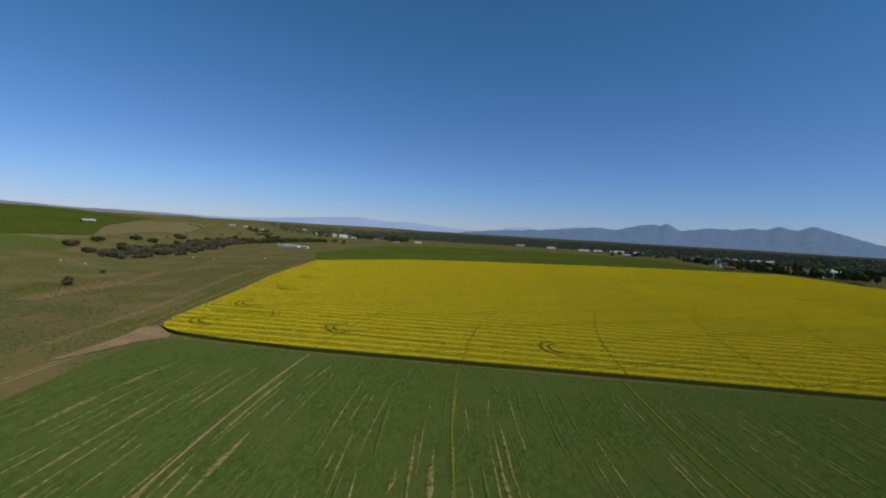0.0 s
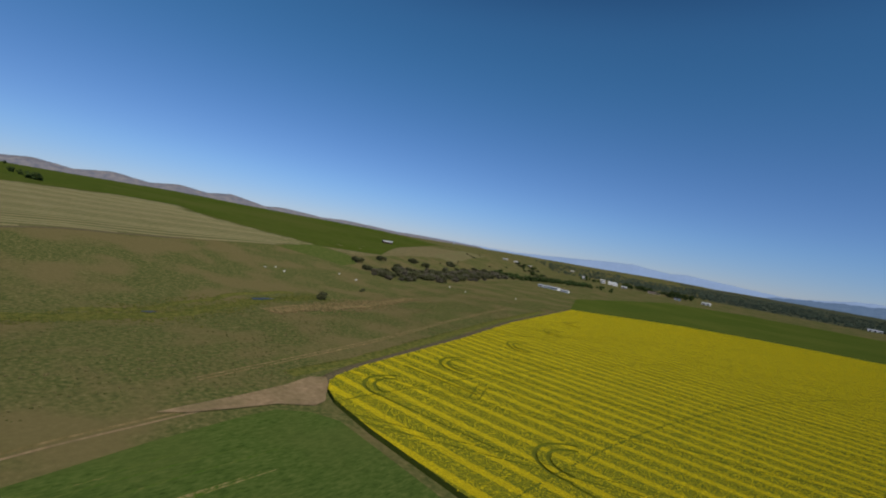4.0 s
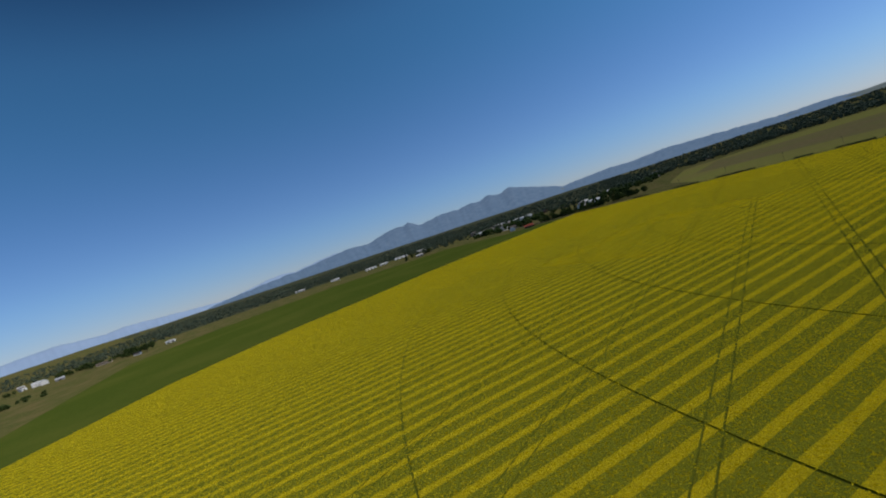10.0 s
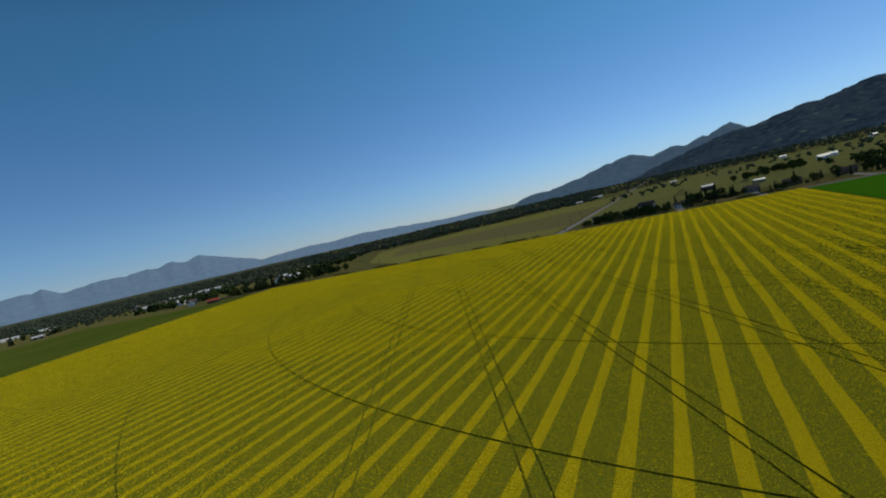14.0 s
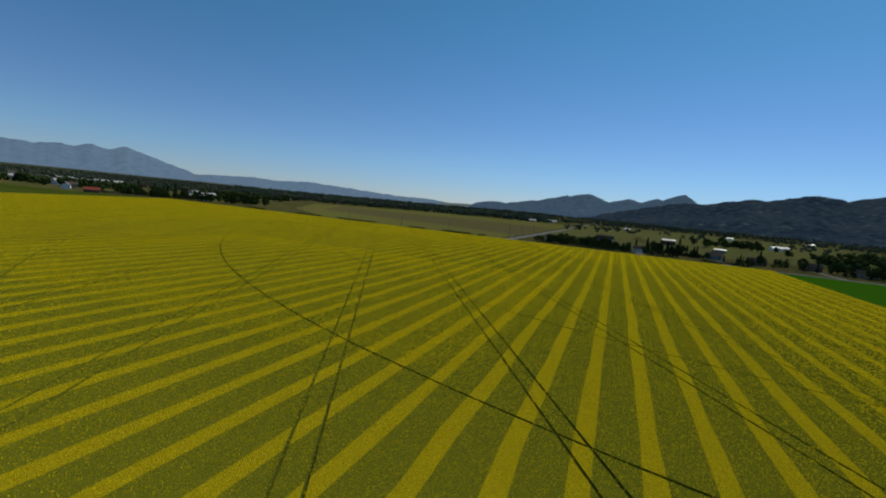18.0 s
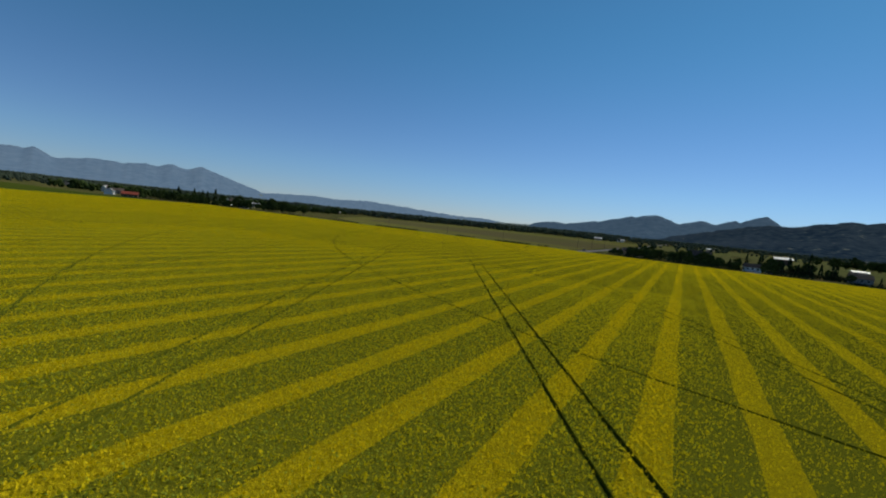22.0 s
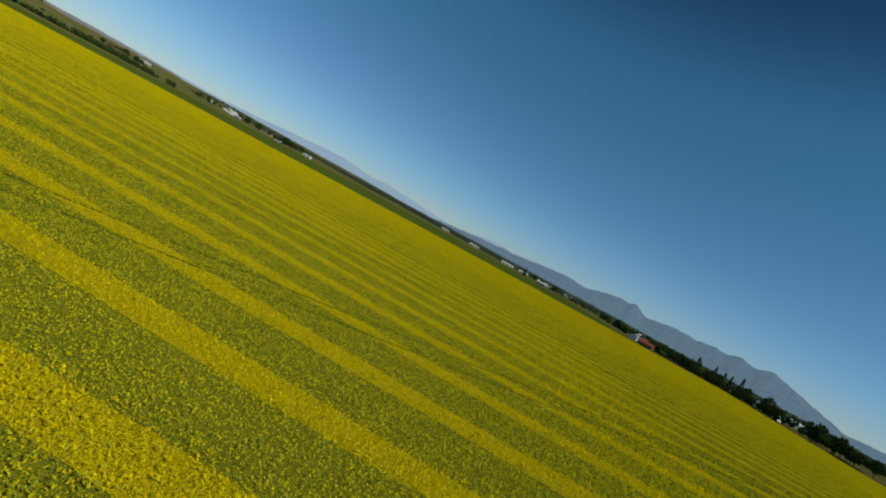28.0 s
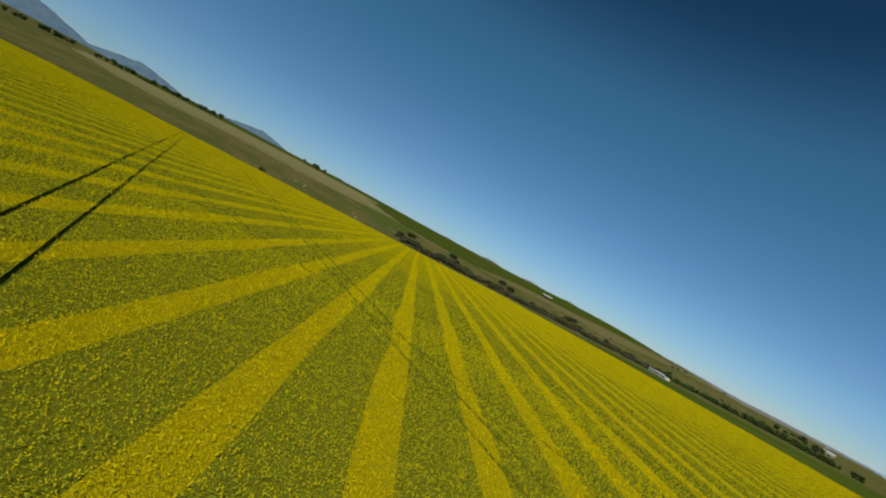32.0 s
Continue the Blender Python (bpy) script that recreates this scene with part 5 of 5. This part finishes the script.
def hedge(line, height, width, label):
    p = []
    for a, b in zip(line, line[1:]):
        k = int(math.dist(a, b) / 0.9)
        p += [(a[0] + (b[0] - a[0]) * i / k, a[1] + (b[1] - a[1]) * i / k) for i in range(k)]
    p = np.repeat(np.array(p), 5, 0)
    x, y = p[:, 0] + hr.normal(0, width * 0.3, len(p)), p[:, 1] + hr.normal(0, 0.5, len(p))
    z = relief(x, y) + height * hr.uniform(0.1, 0.95, len(p))
    v, f = clumps(len(p), (0, 0, 0), 0.55, 5, 0)
    v = v.reshape(-1, 6, 3) + np.c_[x, y, z][:, None]
    return tagged(new("hedge", mesh_of("hedge", v.reshape(-1, 3), f, M_CONIFER)), label, "hedge")


hedge([(528, 340), (526, 300), (524, 258)], 3.4, 2.0, "long dark clipped hedge by the road")
hedge([(524, 246), (524, 222)], 2.6, 2.0, "dark hedge beside the white house")
hedge([(524, 206), (526, 172)], 1.6, 1.6, "low dark hedge before the grey house")
for a, b in ((384, 392), (398, 428), (446, 462), (500, 545), (566, 600), (640, 668)):
    hedge([(517, a), (517, b)], 1.5, 1.4, "low dark brush along the road verge")
hedge([(470, 868), (540, 745)], 3.0, 4.0, "dark shrubbery below the village trees")


# ---- small things ----
def boulder(x, y, s, seed):
    r = random.Random(seed)
    bm = bmesh.new()
    bmesh.ops.create_icosphere(bm, subdivisions=2, radius=s)
    for v in bm.verts:
        v.co *= 1 + 0.28 * noise.noise(v.co * 1.7 + Vector((seed, 0, 0)))
        v.co.z *= 0.7
    ob = part("boulder", bm, M_ROCK)
    ob.matrix_world = Matrix.Translation((x, y, float(relief(x, y)) + 0.25 * s)) @ Matrix.Rotation(r.uniform(0, 6), 4, "Z")
    tagged(ob, "pale boulder lying in the pasture grass", "boulder", "boulders in the pasture")


for i, (x, y, s) in enumerate(((-262, 269, 0.8), (-265, 279, 0.6), (-256, 281, 0.9), (-267, 339, 0.7), (-252, 345, 0.9), (-247, 464, 0.9), (-212, 445, 0.7), (-179, 482, 0.7))):
    boulder(x, y, s, i + 1)


def pasture_clumps(count, seed):
    """Tussocks and low brush strewn over the pasture beside the field, thicker along the swales."""
    r = np.random.default_rng(seed)
    y = r.uniform(60, 470, count)
    edge = np.interp(y, [p[1] for p in WEST[3:]], [p[0] for p in WEST[3:]]) - 8
    x = edge - np.abs(r.normal(0, 75, count))
    thick = 0.7 * np.sin(x / 9 + 2.3 * np.sin(y / 31)) + 0.6 * np.sin(y / 13 + 1.7 * np.sin(x / 17)) + 0.5 * np.sin(0.23 * x + 0.19 * y + 2 * np.sin(y / 9))
    ok = (r.uniform(-1.6, 1.6, count) < thick) & ~inside(ALFALFA, x, y) & (x < -62)
    x, y = x[ok], y[ok]
    v, f = clumps(len(x), (0, 0, 0), 0.26, seed + 1, 0)
    v = v.reshape(-1, 6, 3) * np.array([1.25, 1.25, 0.55])
    v = v * r.uniform(0.5, 1.4, (len(x), 1, 1)) + np.c_[x, y, relief(x, y) + 0.06][:, None]
    return v.reshape(-1, 3), f


def creek_tufts(count, off, y0, y1, spread, size, seed):
    """Taller grass in a ragged belt along the creek."""
    r = np.random.default_rng(seed)
    y = r.uniform(y0, y1, count)
    x = np.interp(y, CREEK_Y, CREEK_X) + off + r.normal(0, spread, count) * (1 + 0.5 * np.sin(y / 17 + seed))
    ok = x < -66 - 0.17 * np.clip(y - 170, 0, 400)
    x, y = x[ok], y[ok]
    v, f = clumps(len(x), (0, 0, 0), size, seed, 0)
    v = v.reshape(-1, 6, 3) * np.array([1.5, 1.5, 0.5]) * r.uniform(0.5, 1.4, (len(x), 1, 1)) + np.c_[x, y, relief(x, y) + 0.08][:, None]
    return v.reshape(-1, 3), f


for k, (n, off, y0, y1, spread, m, words) in enumerate(((5000, 2, 60, 270, 7, M_LUSH, "lush yellow-green grass clumps along the creek"), (4500, 31, 212, 340, 6, M_BANK, "dry tan grass clumps on the creek bank"))):
    v, f = creek_tufts(n, off, y0, y1, spread, 0.45, 60 + k)
    tagged(new("creek_tufts", mesh_of("creek_tufts", v, f, m)), words, "grass", kind="stuff")
for k, (n, m, words) in enumerate(((15000, M_TUSSOCK, "dull green tussocks over the pasture"), (9000, M_STRAW, "straw-coloured tussocks over the pasture"))):
    v, f = pasture_clumps(n, 40 + 3 * k)
    tagged(new("tussocks", mesh_of("tussocks", v, f, m)), words, "grass", kind="stuff")


def pole(x, y, h):
    root = tagged(new("utility_pole"), "weathered wooden utility pole by the road", "pole", "utility poles")
    root.matrix_world = Matrix.Translation((x, y, float(relief(x, y))))
    bm = bmesh.new()
    taper(bm, (0, 0, -0.5), (0, 0, h), 0.16, 0.11, 8)
    part("shaft", bm, M_WOODPOLE, root)
    bm = bmesh.new()
    box(bm, -0.06, 0.06, -1.2, 1.2, h - 1.0, h - 0.85)
    part("crossarm", bm, M_WOODPOLE, root)
    for k in (-1.05, 0, 1.05):
        bm = bmesh.new()
        taper(bm, (0, k, h - 0.85), (0, k, h - 0.6), 0.06, 0.04, 6)
        part("insulator", bm, M_GLASS, root)


for x, y in ((516, 470), (516, 420), (560, 371), (620, 370), (690, 369), (516, 530), (516, 590), (516, 150), (516, 90)):
    pole(x, y, 10.5)


def car(x, y, turn, label):
    root = tagged(new("car"), label, "car")
    root.matrix_world = Matrix.Translation((x, y, float(relief(x, y)) + 0.16)) @ Matrix.Rotation(radians(turn), 4, "Z")
    bm = bmesh.new()
    prof = [(-2.2, 0.35), (2.2, 0.35), (2.25, 0.75), (1.1, 0.9), (0.55, 1.42), (-1.3, 1.45), (-2.1, 0.95)]
    a = [bm.verts.new((px, -0.9, pz)) for px, pz in prof]
    b = [bm.verts.new((px, 0.9, pz)) for px, pz in prof]
    bm.faces.new(a), bm.faces.new(b[::-1])
    for i in range(len(prof)):
        bm.faces.new((a[i], b[i], b[(i + 1) % 7], a[(i + 1) % 7])[::-1])
    part("body", bm, M_CARPAINT, root)
    for s in (-1, 1):
        bm = bmesh.new()
        box(bm, -1.2, 0.5, s * 0.91 - 0.01, s * 0.91 + 0.01, 0.95, 1.35)
        part("side_window", bm, M_GLASS, root)
        for wx in (-1.35, 1.4):
            bm = bmesh.new()
            taper(bm, (wx, s * 0.75, 0.33), (wx, s * 0.95, 0.33), 0.33, 0.33, 14)
            wh = part("wheel", bm, M_RUBBER, root)
            bm = bmesh.new()
            taper(bm, (wx, s * 0.94, 0.33), (wx, s * 0.97, 0.33), 0.19, 0.17, 12)
            part("rim", bm, M_METALROOF, wh)


car(546, 362.5, 0, "dark car on the side road")
car(541, 243, 90, "dark car parked by the white house")

for m_ in TREES + CONIFERS + BUSHES + [lone_bush]:
    park(m_)
